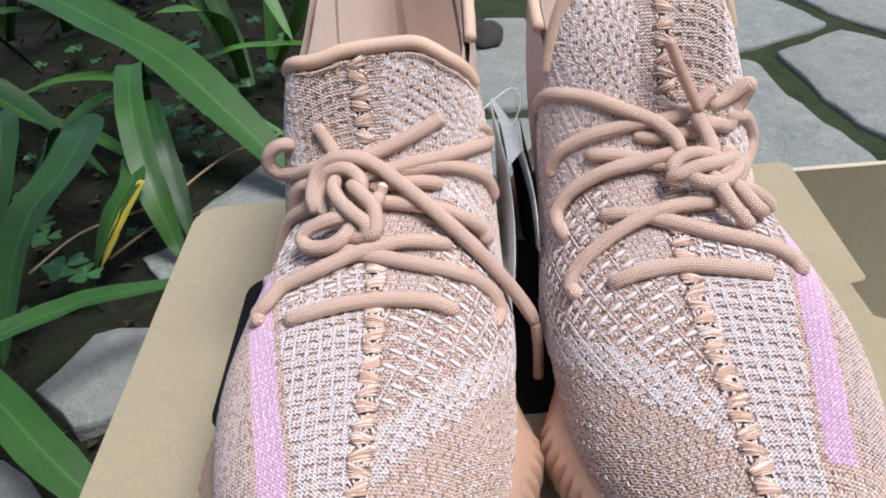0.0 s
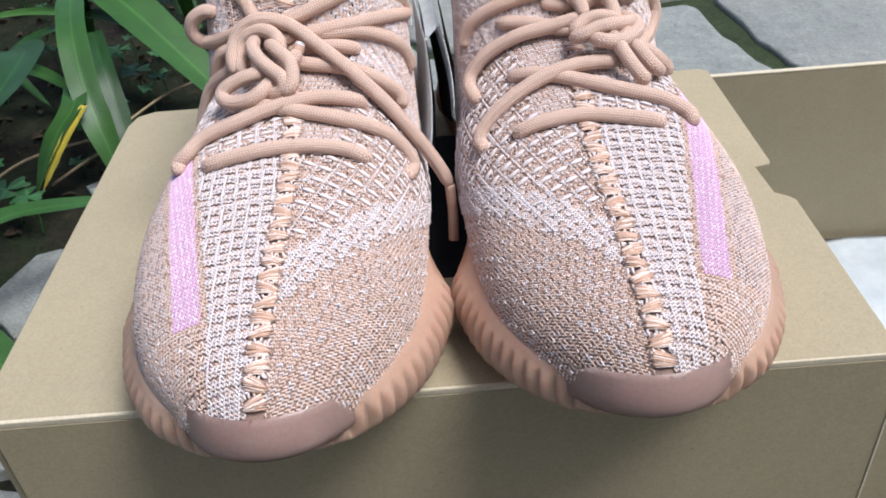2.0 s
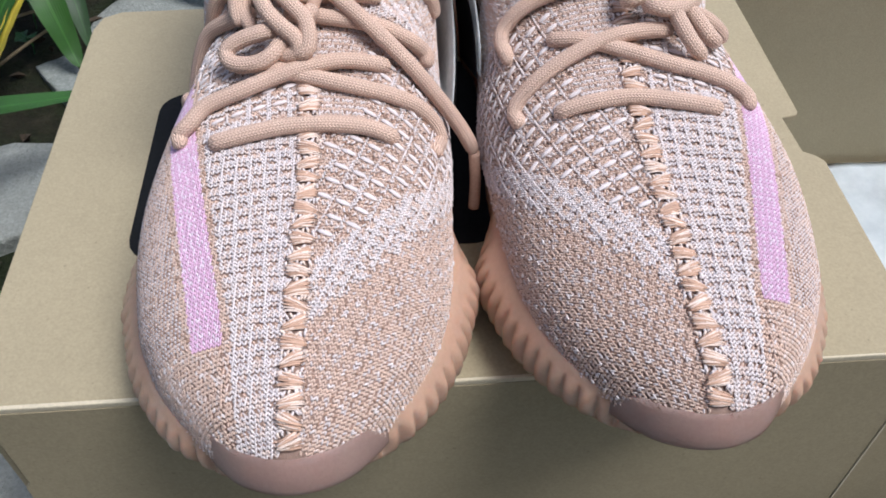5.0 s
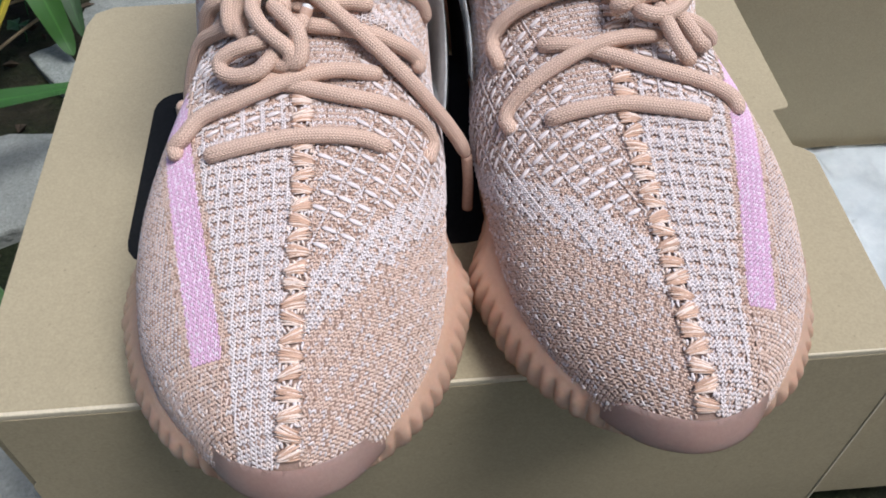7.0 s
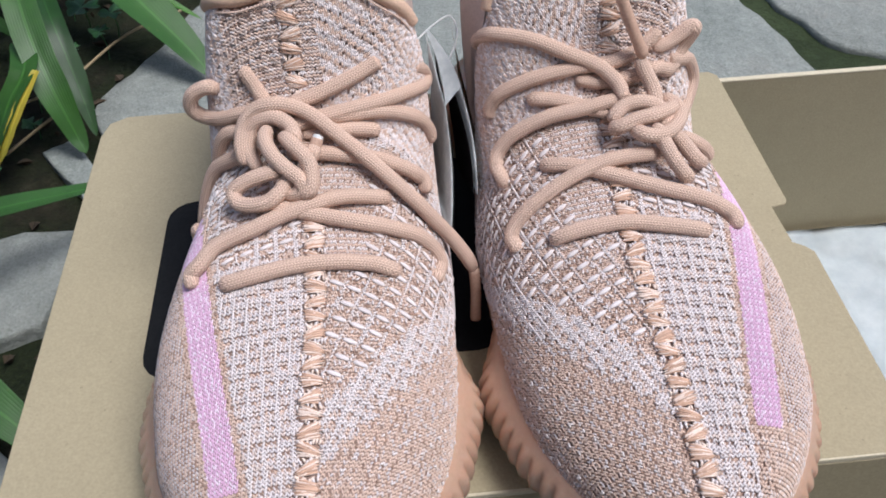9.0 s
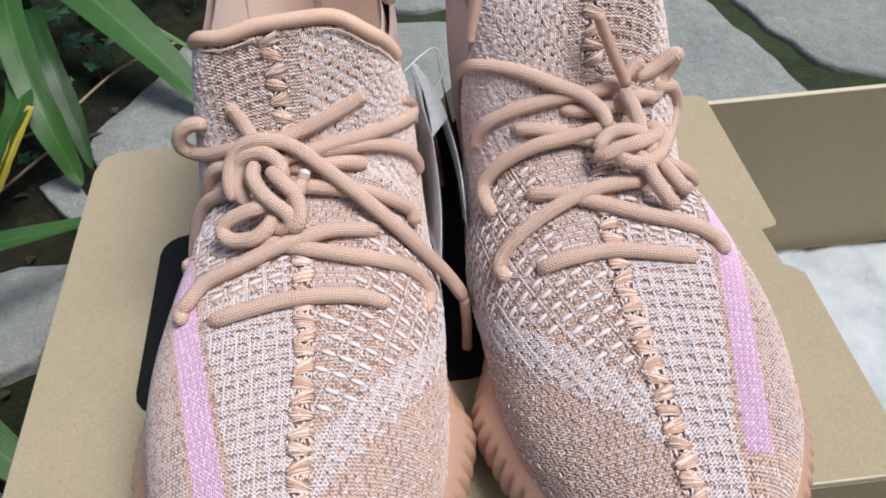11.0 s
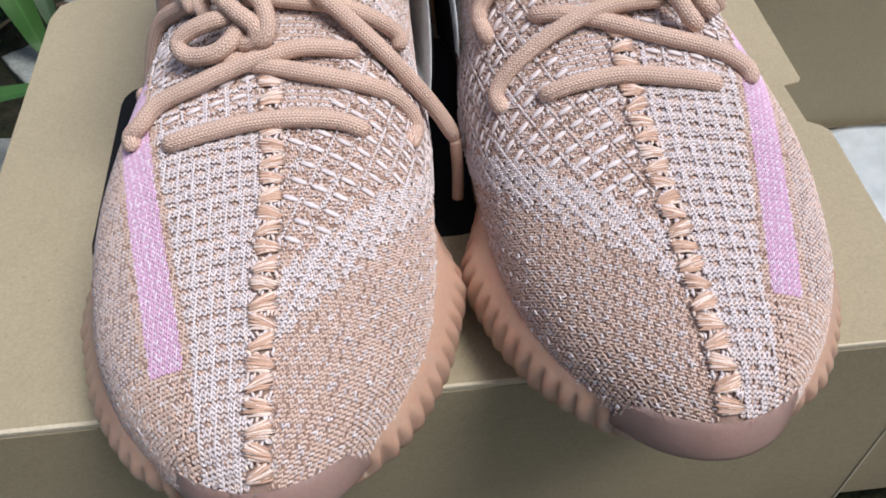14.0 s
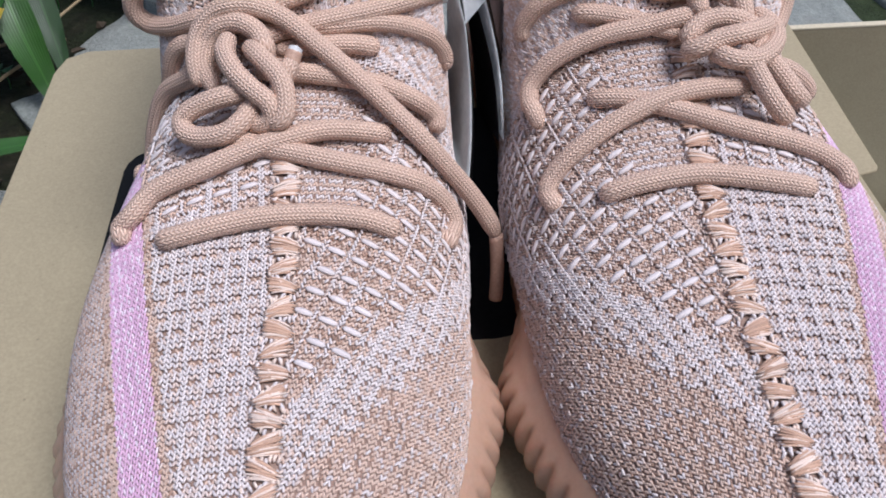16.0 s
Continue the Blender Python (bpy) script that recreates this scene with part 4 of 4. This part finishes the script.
RIGHT_LACES = [
    [(30.2, 106, -0.1), (29.1, 104.5, 2.4), (20.9, 104.3, 2.9), (7.4, 104.3, 3), (-6.9, 101.9, 2.9), (-17.4, 100.4, 2.4), (-20.3, 101.8, -0.1)],
    [(41.7, 109.2, -0), (42.7, 111, 1.8), (43.7, 114.1, 2.9), (42.2, 117, 3.4), (35.5, 119.7, 3.5), (23.6, 123.3, 3.9), (10.6, 126.4, 4.9), (-1.4, 127.9, 5), (-9.8, 127.8, 5)],
    [(29.6, 134.8, -0.1), (27.8, 132, 2.3), (20.4, 128.6, 3), (10.7, 124.2, 3), (-4.4, 117.8, 2.9), (-21.3, 112.9, 2.9), (-30, 109.7, 2.9), (-32.5, 106.8, 2.4), (-32.4, 105.1, -0)],
    [(42.4, 136.1, -0.1), (44.4, 139.9, 71.7), (45.2, 143.4, 72.6), (44, 147.3, 75.9), (37.9, 148.4, 82.9), (26, 147.9, 89.8), (14.3, 147.3, 92.6), (2.5, 147.6, 95.1), (-3.4, 148.2, 94.9)],
    [(31.3, 156.9, 90.9), (29.2, 155.2, 92.6), (23.5, 153.3, 92.9), (16.1, 150.3, 92.6), (5, 145, 91)],
    [(44.6, 160.3, 81.6), (45.3, 161.6, 84), (44.1, 161.7, 87.7), (40.2, 160.8, 93), (29.6, 158.9, 99.1), (16.7, 158.2, 102.4), (3.7, 158.3, 103.6), (-6.1, 160.4, 105.8), (-13.3, 164.7, 109.2), (-15.3, 167.1, 110.3)],
    [(47.2, 180, 100.7), (47.6, 180.4, 102.7), (45.2, 176, 107.6), (40.7, 170.3, 111.2), (30.6, 164.5, 111.7), (18.1, 159.8, 107.7), (7.7, 156.3, 103.9), (1.6, 151, 99.9), (0.3, 145.2, 97)],
    [(-13.3, 162.3, 105.2), (-24, 174, 101), (-33, 181, 102), (-35.5, 182.5, 100), (-28, 173, 98), (-21.8, 164.5, 95), (-13.3, 157, 100.7), (-4.6, 155.6, 98.8), (5.4, 155.2, 97.8), (15.3, 156.5, 98.7)],
    [(-20.5, 163.2, 100), (-28, 172, 94), (-34, 178, 89), (-37.6, 179, 79), (-35, 175, 69), (-29, 166, 64)],
    [(-6.4, 154.8, 107.3), (-7.8, 152.7, 103.7), (-9.9, 149.3, 100.3), (-10.8, 144.6, 97.1), (-9.9, 141.4, 94.1)],
    [(5.4, 138.4, 92.4), (3.9, 140.2, 94.9), (0.1, 142.3, 96.6), (-5.7, 142.4, 97.3), (-11.5, 140.8, 95.6), (-13.4, 137.4, 10.9), (-11.2, 133.5, 9.9)],
    [(6.6, 136.7, 8), (3.5, 134.3, 10.9), (-2.2, 135, 12.8), (-8, 135.6, 13.9), (-14.7, 139.7, 95.4), (-19.7, 147.4, 92.5)],
    [(-13.9, 146.7, 95.9), (-17.9, 143.4, 94.3), (-18.7, 139, 92.8), (-14.7, 132.7, 11.9), (-9, 129.2, 12), (-3.3, 129.9, 11.9), (-0.6, 135.9, 8.9)],
    [(-7.6, 132.7, 12.9), (-9.9, 127.9, 11), (-12.9, 122.1, 8.9), (-16.2, 119, 6.4), (-18.7, 119.9, 4)],
    [(-14, 132.9, 10.9), (-18.4, 128.5, 9), (-22.2, 125.3, 7), (-26.6, 128.7, 4)],
    [(-17.4, 133, 9), (-24.5, 133.8, 6.9), (-29.6, 135.1, 5), (-30.5, 134.8, 2)],
]


def run_lace(pts, sx, shoe):
    path = lay(pts, sx)
    rad = np.full(len(path), R_LACE)
    # a lace end narrows where it dives into its eyelet or the knot
    for k in (0, -1):
        for q, f in enumerate((0.45, 0.66, 0.8, 0.88, 0.94, 0.97)):
            rad[q if k == 0 else -1 - q] *= f
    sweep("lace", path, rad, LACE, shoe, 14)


for pts in LEFT_LACES:
    run_lace(pts, 1, left)
for pts in RIGHT_LACES:
    run_lace(pts, -1, right)
sweep("aglet", spline([(0.061, 0.127, 0.041), (0.0615, 0.125, 0.030), (0.061, 0.122, 0.018)], 6), 0.0021, AGLET, left, 12, label="tan plastic aglet")
sweep("aglet", lay([(7.5, 137, 10.5), (9.6, 140.5, 13)], 1), 0.0021, AGLET, left, 12, label="tan plastic aglet")
sweep("aglet_tip", lay([(9.5, 140.4, 12.95), (9.95, 141.1, 13.45)], 1), 0.0018, CLEAR, left, 12, label="pale cut end of the aglet")
sweep("aglet", spline([(0.0075, 0.1545, 0.108), (0.001, 0.158, 0.122), (-0.0035, 0.1605, 0.133)], 6), 0.0021, AGLET, right, 12, label="tan plastic aglet")


# ---- hang tag between the shoes ----
CARD = speckled("pale_blue_card", (0.86, 0.91, 0.94), (0.90, 0.94, 0.96), 40, 0.45, 0.0001)
tag = thing("hang_tag", pose(0.002, 0.120, H), "folded pale card hang tag hanging between the sneakers", "tag")


def leaf_of_card(corners, name, mat=CARD, label=""):
    bm = bmesh.new()
    a, b, c, d = (Vector(p) for p in corners)
    n1, n2 = 8, 10
    g = [[bm.verts.new(a.lerp(b, i / n1).lerp(d.lerp(c, i / n1), j / n2) + Vector((0.0016 * math.sin(math.pi * j / n2), 0, 0))) for j in range(n2 + 1)] for i in range(n1 + 1)]
    for i in range(n1):
        for j in range(n2):
            bm.faces.new((g[i][j], g[i + 1][j], g[i + 1][j + 1], g[i][j + 1]))
    bmesh.ops.solidify(bm, geom=bm.faces[:], thickness=0.0005)
    return part(name, bm, mat, tag, label)


leaf_of_card([(-0.001, 0.023, 0.099), (0.004, -0.002, 0.081), (0.002, -0.034, 0.040), (-0.003, 0.010, 0.040)], "card_leaf")
INNER = speckled("dark_printed_card", (0.012, 0.011, 0.013), (0.022, 0.019, 0.02), 40, 0.6, 0.0001, spec=0.2)
BROWN_CARD = speckled("brown_card", (0.17, 0.105, 0.06), (0.22, 0.14, 0.085), 60, 0.7, 0.0001, spec=0.2)
leaf_of_card([(0.001, 0.0225, 0.0975), (0.0080, 0.0025, 0.0835), (0.0122, -0.025, 0.055), (0.0085, 0.004, 0.045)], "inner_leaf", INNER, "dark printed inner leaf")
leaf_of_card([(0.0015, 0.0225, 0.0965), (0.0045, 0.000, 0.079), (0.0035, -0.030, 0.036), (0.001, 0.010, 0.036)], "inner_leaf", INNER, "dark printed inner leaf")
leaf_of_card([(0.0085, 0.030, 0.103), (0.0115, 0.006, 0.083), (0.0165, -0.012, 0.050), (0.012, 0.030, 0.050)], "back_leaf", BROWN_CARD, "brown card back leaf")
leaf_of_card([(0.000, 0.023, 0.0995), (0.0104, 0.003, 0.0862), (0.0135, -0.026, 0.056), (0.009, 0.004, 0.050)], "card_leaf")
leaf_of_card([(-0.001, 0.023, 0.0993), (0.000, 0.0232, 0.0998), (0.0105, 0.003, 0.0865), (0.0038, -0.002, 0.0815)], "card_spine")
sweep("plastic_loop", spline([(0.0055, 0.012, 0.090), (0.010, 0.020, 0.094), (0.0115, 0.028, 0.097), (0.009, 0.033, 0.099), (0.003, 0.031, 0.097), (-0.004, 0.026, 0.094)], 6), 0.0004, CLEAR, tag, 6)
bm = slab(-0.0075, -0.001, 0.002, 0.0045, 0.086, 0.092, 0.0009)
part("plastic_clip", bm, CLEAR, tag)


# ---- plants ----
def leaf_mat(name, c1, c2, vein=1.25):
    m = Nodes(name, 0.42, spec=0.38)
    u, w, _ = m.xyz("UV")
    lines = m.math("ABSOLUTE", m.math("SINE", m.math("MULTIPLY", w, 42.0)))
    mid = m.math("LESS_THAN", m.math("ABSOLUTE", m.math("SUBTRACT", w, 0.5)), 0.035)
    n = m.noise(22, 5)
    col = m.ramp(n, (0.3, c1), (0.7, c2))
    col = m.mix(m.math("MULTIPLY", lines, 0.07), col, tuple(v * vein for v in c2))
    col = m.mix(m.math("MULTIPLY", mid, 0.5), col, tuple(min(1, v * 1.7) for v in c2))
    spots = m.noise(130, 3, 0.5)
    col = m.mix(m.ramp(spots, (0.72, (0, 0, 0)), (0.80, (0.5, 0.5, 0.5))), col, (0.20, 0.17, 0.06))
    m.color(col).bump(lines, 0.0002, 0.4).bump(n, 0.002, 0.3)
    m.b.inputs["Transmission Weight"].default_value = 0.0
    m.sss(0.25, (0.4, 1.0, 0.2), 0.004)
    return m.mat


LEAF = leaf_mat("green_strap_leaf", (0.020, 0.068, 0.012), (0.036, 0.108, 0.020))
LEAF_PALE = leaf_mat("pale_green_strap_leaf", (0.040, 0.118, 0.017), (0.064, 0.165, 0.026))
LEAF_DARK = leaf_mat("dark_green_strap_leaf", (0.009, 0.036, 0.008), (0.018, 0.062, 0.013))
LEAF_YELLOW = leaf_mat("yellowing_strap_leaf", (0.30, 0.26, 0.03), (0.45, 0.36, 0.05))
CLOVER = leaf_mat("blue_green_leaflet", (0.026, 0.085, 0.03), (0.048, 0.135, 0.05))


def blade(points, width, mat, parent, name="leaf", tip=0.3, butt=0.6, fold=0.18, per=8):
    """A long strap leaf along control points: keeled, tapering to its tip."""
    path = spline(points, per)
    n = len(path)
    tan = np.gradient(path, axis=0)
    tan /= np.linalg.norm(tan, axis=1)[:, None]
    across = np.cross(tan, (0, 0, 1.0))
    across /= np.linalg.norm(across, axis=1)[:, None] + 1e-9
    up = np.cross(across, tan)
    cols = np.linspace(-1, 1, 7)
    verts, faces, uvs = [], [], []
    for i in range(n):
        t = i / (n - 1)
        w = width / 2 * min(1, butt + t * 3 * (1 - butt)) * min(1.0, ((1 - t) / tip) ** 0.7 + 0.02)
        w *= 1 + 0.05 * noise.noise((t * 9, width * 900, 3))
        for c in cols:
            verts.append(path[i] + across[i] * w * c + up[i] * (abs(c) ** 1.3 * w * fold + 0.0008 * noise.noise((t * 12, c * 2, width * 300))))
    m_ = len(cols)
    for i in range(n - 1):
        for k in range(m_ - 1):
            faces.append((i * m_ + k, i * m_ + k + 1, (i + 1) * m_ + k + 1, (i + 1) * m_ + k))
            for a, b in ((i, k), (i, k + 1), (i + 1, k + 1), (i + 1, k)):
                uvs.append((a / n, b / (m_ - 1)))
    ob = part(name, ([tuple(v) for v in verts], faces), mat, parent)
    ob.data.uv_layers.new(name="UVMap").data.foreach_set("uv", np.array(uvs, float).ravel())
    return ob


def strap_plant(base, label, blades):
    ob = thing("strap_leaf_plant", pose(*base), label, "plant", "garden plants")
    for pts, width, mat in blades:
        blade([np.array(q) - np.array(base) for q in pts], width, mat, ob)
    return ob


strap_plant((-0.60, 0.70, G), "broad green strap-leaved plant arching over the soil", [
    ([(-0.60, 0.70, 0.0), (-0.563, 0.693, 0.08), (-0.482, 0.676, 0.128), (-0.411, 0.650, 0.128), (-0.341, 0.601, 0.112), (-0.285, 0.570, 0.090), (-0.230, 0.524, 0.058), (-0.178, 0.478, 0.022), (-0.157, 0.455, 0.004)], 0.048, LEAF),
    ([(-0.60, 0.69, 0.0), (-0.52, 0.64, 0.03), (-0.447, 0.599, 0.05), (-0.395, 0.586, 0.067), (-0.337, 0.571, 0.073), (-0.279, 0.558, 0.066), (-0.228, 0.545, 0.046), (-0.17, 0.53, 0.012)], 0.021, LEAF_PALE),
    ([(-0.60, 0.70, 0.0), (-0.50, 0.62, 0.05), (-0.42, 0.56, 0.045), (-0.35, 0.53, 0.03), (-0.30, 0.50, 0.012)], 0.018, LEAF),
])
strap_plant((-0.33, 0.56, G), "green strap-leaved plant with long drooping blades", [
    ([(-0.33, 0.60, 0.0), (-0.312, 0.565, 0.075), (-0.300, 0.525, 0.100), (-0.284, 0.466, 0.094), (-0.271, 0.425, 0.072), (-0.258, 0.395, 0.045), (-0.248, 0.380, 0.012), (-0.243, 0.372, 0.0)], 0.024, LEAF),
    ([(-0.32, 0.58, 0.0), (-0.29, 0.52, 0.07), (-0.262, 0.45, 0.07), (-0.245, 0.41, 0.035), (-0.236, 0.385, 0.005)], 0.017, LEAF_DARK),
    ([(-0.30, 0.50, 0.01), (-0.285, 0.44, 0.055), (-0.272, 0.398, 0.060), (-0.283, 0.372, 0.046), (-0.294, 0.357, 0.026), (-0.303, 0.350, 0.008)], 0.019, LEAF),
    ([(-0.262, 0.392, 0.061), (-0.274, 0.366, 0.046), (-0.286, 0.350, 0.027), (-0.296, 0.345, 0.012)], 0.010, LEAF_YELLOW),
])
strap_plant((-0.40, 0.33, G), "dark green strap-leaved plant beside the shoe box", [
    ([(-0.40, 0.42, 0.0), (-0.34, 0.44, 0.08), (-0.296, 0.40, 0.105), (-0.289, 0.337, 0.105), (-0.301, 0.297, 0.095), (-0.314, 0.271, 0.066), (-0.322, 0.235, 0.02)], 0.032, LEAF_DARK),
    ([(-0.42, 0.38, 0.0), (-0.38, 0.40, 0.10), (-0.345, 0.38, 0.125), (-0.333, 0.33, 0.105), (-0.345, 0.28, 0.05), (-0.352, 0.26, 0.01)], 0.026, LEAF_DARK),
    ([(-0.42, 0.20, 0.0), (-0.36, 0.185, 0.05), (-0.309, 0.195, 0.068), (-0.294, 0.208, 0.068), (-0.274, 0.226, 0.066), (-0.254, 0.250, 0.058), (-0.215, 0.276, 0.045), (-0.18, 0.30, 0.03)], 0.021, LEAF),
    ([(-0.42, 0.25, 0.0), (-0.36, 0.22, 0.05), (-0.321, 0.197, 0.058), (-0.278, 0.161, 0.056), (-0.245, 0.131, 0.048), (-0.213, 0.107, 0.034), (-0.19, 0.09, 0.015)], 0.026, LEAF),
    ([(-0.40, 0.44, 0.0), (-0.37, 0.50, 0.05), (-0.34, 0.56, 0.06), (-0.30, 0.60, 0.03)], 0.018, LEAF_DARK),
])
strap_plant((-0.25, 0.72, G), "bright green strap-leaved clump growing from the soil", [
    ([(-0.25, 0.70, 0.0), (-0.247, 0.672, 0.05), (-0.246, 0.63, 0.10), (-0.270, 0.608, 0.118), (-0.320, 0.640, 0.10), (-0.37, 0.68, 0.05)], 0.020, LEAF_PALE),
    ([(-0.26, 0.68, 0.0), (-0.284, 0.641, 0.045), (-0.25, 0.643, 0.060), (-0.211, 0.653, 0.060), (-0.151, 0.667, 0.048), (-0.10, 0.69, 0.02)], 0.014, LEAF_PALE),
    ([(-0.245, 0.69, 0.0), (-0.262, 0.73, 0.04), (-0.30, 0.80, 0.10), (-0.33, 0.86, 0.16)], 0.022, LEAF),
    ([(-0.22, 0.74, 0.0), (-0.19, 0.71, 0.05), (-0.16, 0.67, 0.10), (-0.13, 0.66, 0.14)], 0.020, LEAF_PALE),
    ([(-0.23, 0.76, 0.0), (-0.22, 0.80, 0.08), (-0.20, 0.86, 0.15), (-0.18, 0.92, 0.18)], 0.022, LEAF),
    ([(-0.27, 0.74, 0.0), (-0.30, 0.76, 0.07), (-0.35, 0.76, 0.13), (-0.42, 0.74, 0.15)], 0.022, LEAF),
    ([(-0.20, 0.80, 0.0), (-0.14, 0.82, 0.06), (-0.08, 0.80, 0.07), (-0.03, 0.76, 0.04)], 0.018, LEAF),
])
strap_plant((-0.50, 1.0, G), "dense green strap-leaved clump at the back of the bed", [
    ([(-0.50 + 0.10 * math.cos(k * 1.7), 1.0 + 0.1 * math.sin(k * 2.3), 0.0), (-0.50 + 0.2 * math.cos(k * 1.1), 0.98 + 0.12 * math.sin(k * 2.3), 0.14), (-0.50 + 0.34 * math.cos(k * 1.1), 0.95 + 0.22 * math.sin(k * 2.3), 0.17), (-0.50 + 0.45 * math.cos(k * 1.1), 0.92 + 0.30 * math.sin(k * 2.3), 0.06)], 0.026, (LEAF, LEAF_DARK, LEAF_PALE)[k % 3]) for k in range(16)])
strap_plant((-0.62, 0.45, G), "dark green strap-leaved clump in the shade", [
    ([(-0.62, 0.45, 0.0), (-0.62 + 0.10 * math.cos(k * 1.3), 0.47 + 0.1 * math.sin(k * 2.1), 0.11), (-0.60 + 0.2 * math.cos(k * 1.3), 0.47 + 0.2 * math.sin(k * 2.1), 0.12), (-0.60 + 0.28 * math.cos(k * 1.3), 0.46 + 0.28 * math.sin(k * 2.1), 0.03)], 0.024, (LEAF_DARK, LEAF)[k % 2]) for k in range(12)])


def clover(x, y, z, size, turn, mat=CLOVER):
    """A low herb: a short stalk with lobed leaflets."""
    rng = random.Random(int(x * 1e4) + int(y * 1e4))
    ob = thing("clover", pose(x, y, G - 0.008), "small blue-green lobed clover growing in the soil", "plant", "low herbs")
    h = z - G + 0.008
    sweep("stalk", spline([(0, 0, 0), (0.002, 0.001, h * 0.5), (0, 0, h)], 4), 0.0006, mat, ob, 6)
    for k in range(3):
        a = turn + k * 2.1 + rng.uniform(-0.2, 0.2)
        verts, faces, uvs = [(0, 0, h)], [], []
        n = 18
        for i in range(n + 1):
            q = -1 + 2 * i / n
            r = size * (0.35 + 0.65 * math.cos(q * 1.35) ** 0.6) * (1 - 0.22 * math.exp(-(q / 0.18) ** 2)) * (1 + 0.05 * rng.random())
            b = a + q * 0.95
            verts.append((r * math.cos(b), r * math.sin(b), h + 0.10 * r - 3.0 * r * r + 0.0012 * math.sin(q * 5)))
        for i in range(n):
            faces.append((0, i + 1, i + 2))
            uvs += [(0, 0.5), (1, i / n), (1, (i + 1) / n)]
        lf = part("leaflet", (verts, faces), mat, ob)
        lf.data.uv_layers.new(name="UVMap").data.foreach_set("uv", np.array(uvs, float).ravel())
    return ob


for x, y, z, s, t in ((-0.280, 0.566, 0.012, 0.017, 0.2), (-0.253, 0.556, 0.010, 0.012, 1.2), (-0.318, 0.340, 0.022, 0.018, 0.6), (-0.300, 0.332, 0.020, 0.014, 2.0), (-0.323, 0.745, 0.030, 0.020, 0.1), (-0.455, 0.563, 0.02, 0.016, 0.9), (-0.41, 0.485, 0.004, 0.015, 1.9), (-0.214, 0.776, 0.02, 0.017, 0.5), (-0.225, 0.706, 0.012, 0.013, 1.4),
                      (-0.478, 0.62, 0.03, 0.018, 0.3), (-0.281, 0.514, 0.002, 0.008, 1.1), (-0.29, 0.41, 0.003, 0.009, 2.2), (-0.36, 0.40, 0.01, 0.014, 0.4), (-0.34, 0.30, 0.008, 0.012, 1.5), (-0.27, 0.62, 0.006, 0.011, 0.8), (-0.31, 0.62, 0.012, 0.014, 2.4), (-0.19, 0.66, 0.008, 0.010, 0.4), (-0.16, 0.74, 0.012, 0.013, 1.7)):
    clover(x, y, z, s, t)
rng = random.Random(21)
for k in range(26):
    clover(rng.uniform(-0.52, -0.235), rng.uniform(0.34, 0.86), rng.uniform(0.0, 0.022), rng.uniform(0.007, 0.016), rng.uniform(0, 6))

# leaf litter, twigs and pebbles on the soil
LITTER = speckled("brown_leaf_litter", (0.018, 0.013, 0.008), (0.075, 0.052, 0.032), 30, 0.85, 0.0004)
rng = random.Random(5)
verts, faces = [], []
for k in range(520):
    x, y = rng.uniform(-0.75, -0.17), rng.uniform(0.05, 1.2)
    if x > -0.22 and y < 0.6:
        continue
    a, s = rng.uniform(0, 6.28), rng.uniform(0.002, 0.008)
    z = ground_height(x, y) + 0.003
    b = len(verts)
    for q, r, u in ((0, 1, 0.001), (1.3, 0.5, 0.003), (2.6, 0.9, 0.0), (3.9, 0.55, 0.002), (5.1, 0.7, 0.001)):
        verts.append((x + s * r * math.cos(a + q), y + s * r * 0.7 * math.sin(a + q), z + u + rng.uniform(0, 0.003)))
    verts.append((x, y, z - 0.002))
    faces += [(b, b + 1, b + 2), (b, b + 2, b + 3), (b, b + 3, b + 4)] + [(b + 5, b + (i + 1) % 5, b + i) for i in range(5)]
tagged(part("leaf_litter", (verts, faces), LITTER, smooth=False), "brown leaf litter and crumbs scattered on the soil", "litter", kind="stuff")
TWIG = speckled("dry_twig", (0.22, 0.16, 0.09), (0.36, 0.28, 0.17), 90, 0.8)
for pts in ([(-0.30, 0.372, 0.004), (-0.272, 0.40, 0.012), (-0.245, 0.425, 0.016)], [(-0.27, 0.47, 0.002), (-0.235, 0.52, 0.008), (-0.19, 0.56, 0.006)], [(-0.36, 0.36, 0.004), (-0.33, 0.40, 0.012), (-0.29, 0.44, 0.006)]):
    tw = thing("twig", pose(*pts[0]), "thin dry twig lying on the soil", "twig", "twigs")
    sweep("stem", spline([np.array(q) - np.array(pts[0]) for q in pts], 6), 0.0012, TWIG, tw, 7)

# small dark lump lying between the flagstones
bm = bmesh.new()
bmesh.ops.create_icosphere(bm, subdivisions=3, radius=1)
for v in bm.verts:
    k = 1 + 0.25 * noise.noise(v.co * 1.7)
    v.co = Vector((v.co.x * 0.024 * k, v.co.y * 0.034 * k, v.co.z * 0.012 * k))
DARK = speckled("dark_rough_lump", (0.02, 0.018, 0.014), (0.06, 0.05, 0.04), 60, 0.6, 0.002)
lump = part("stone", bm, DARK)
lump.matrix_world = pose(0.018, 0.790, G + 0.004)
tagged(lump, "small dark rough lump lying on a flagstone", "stone")
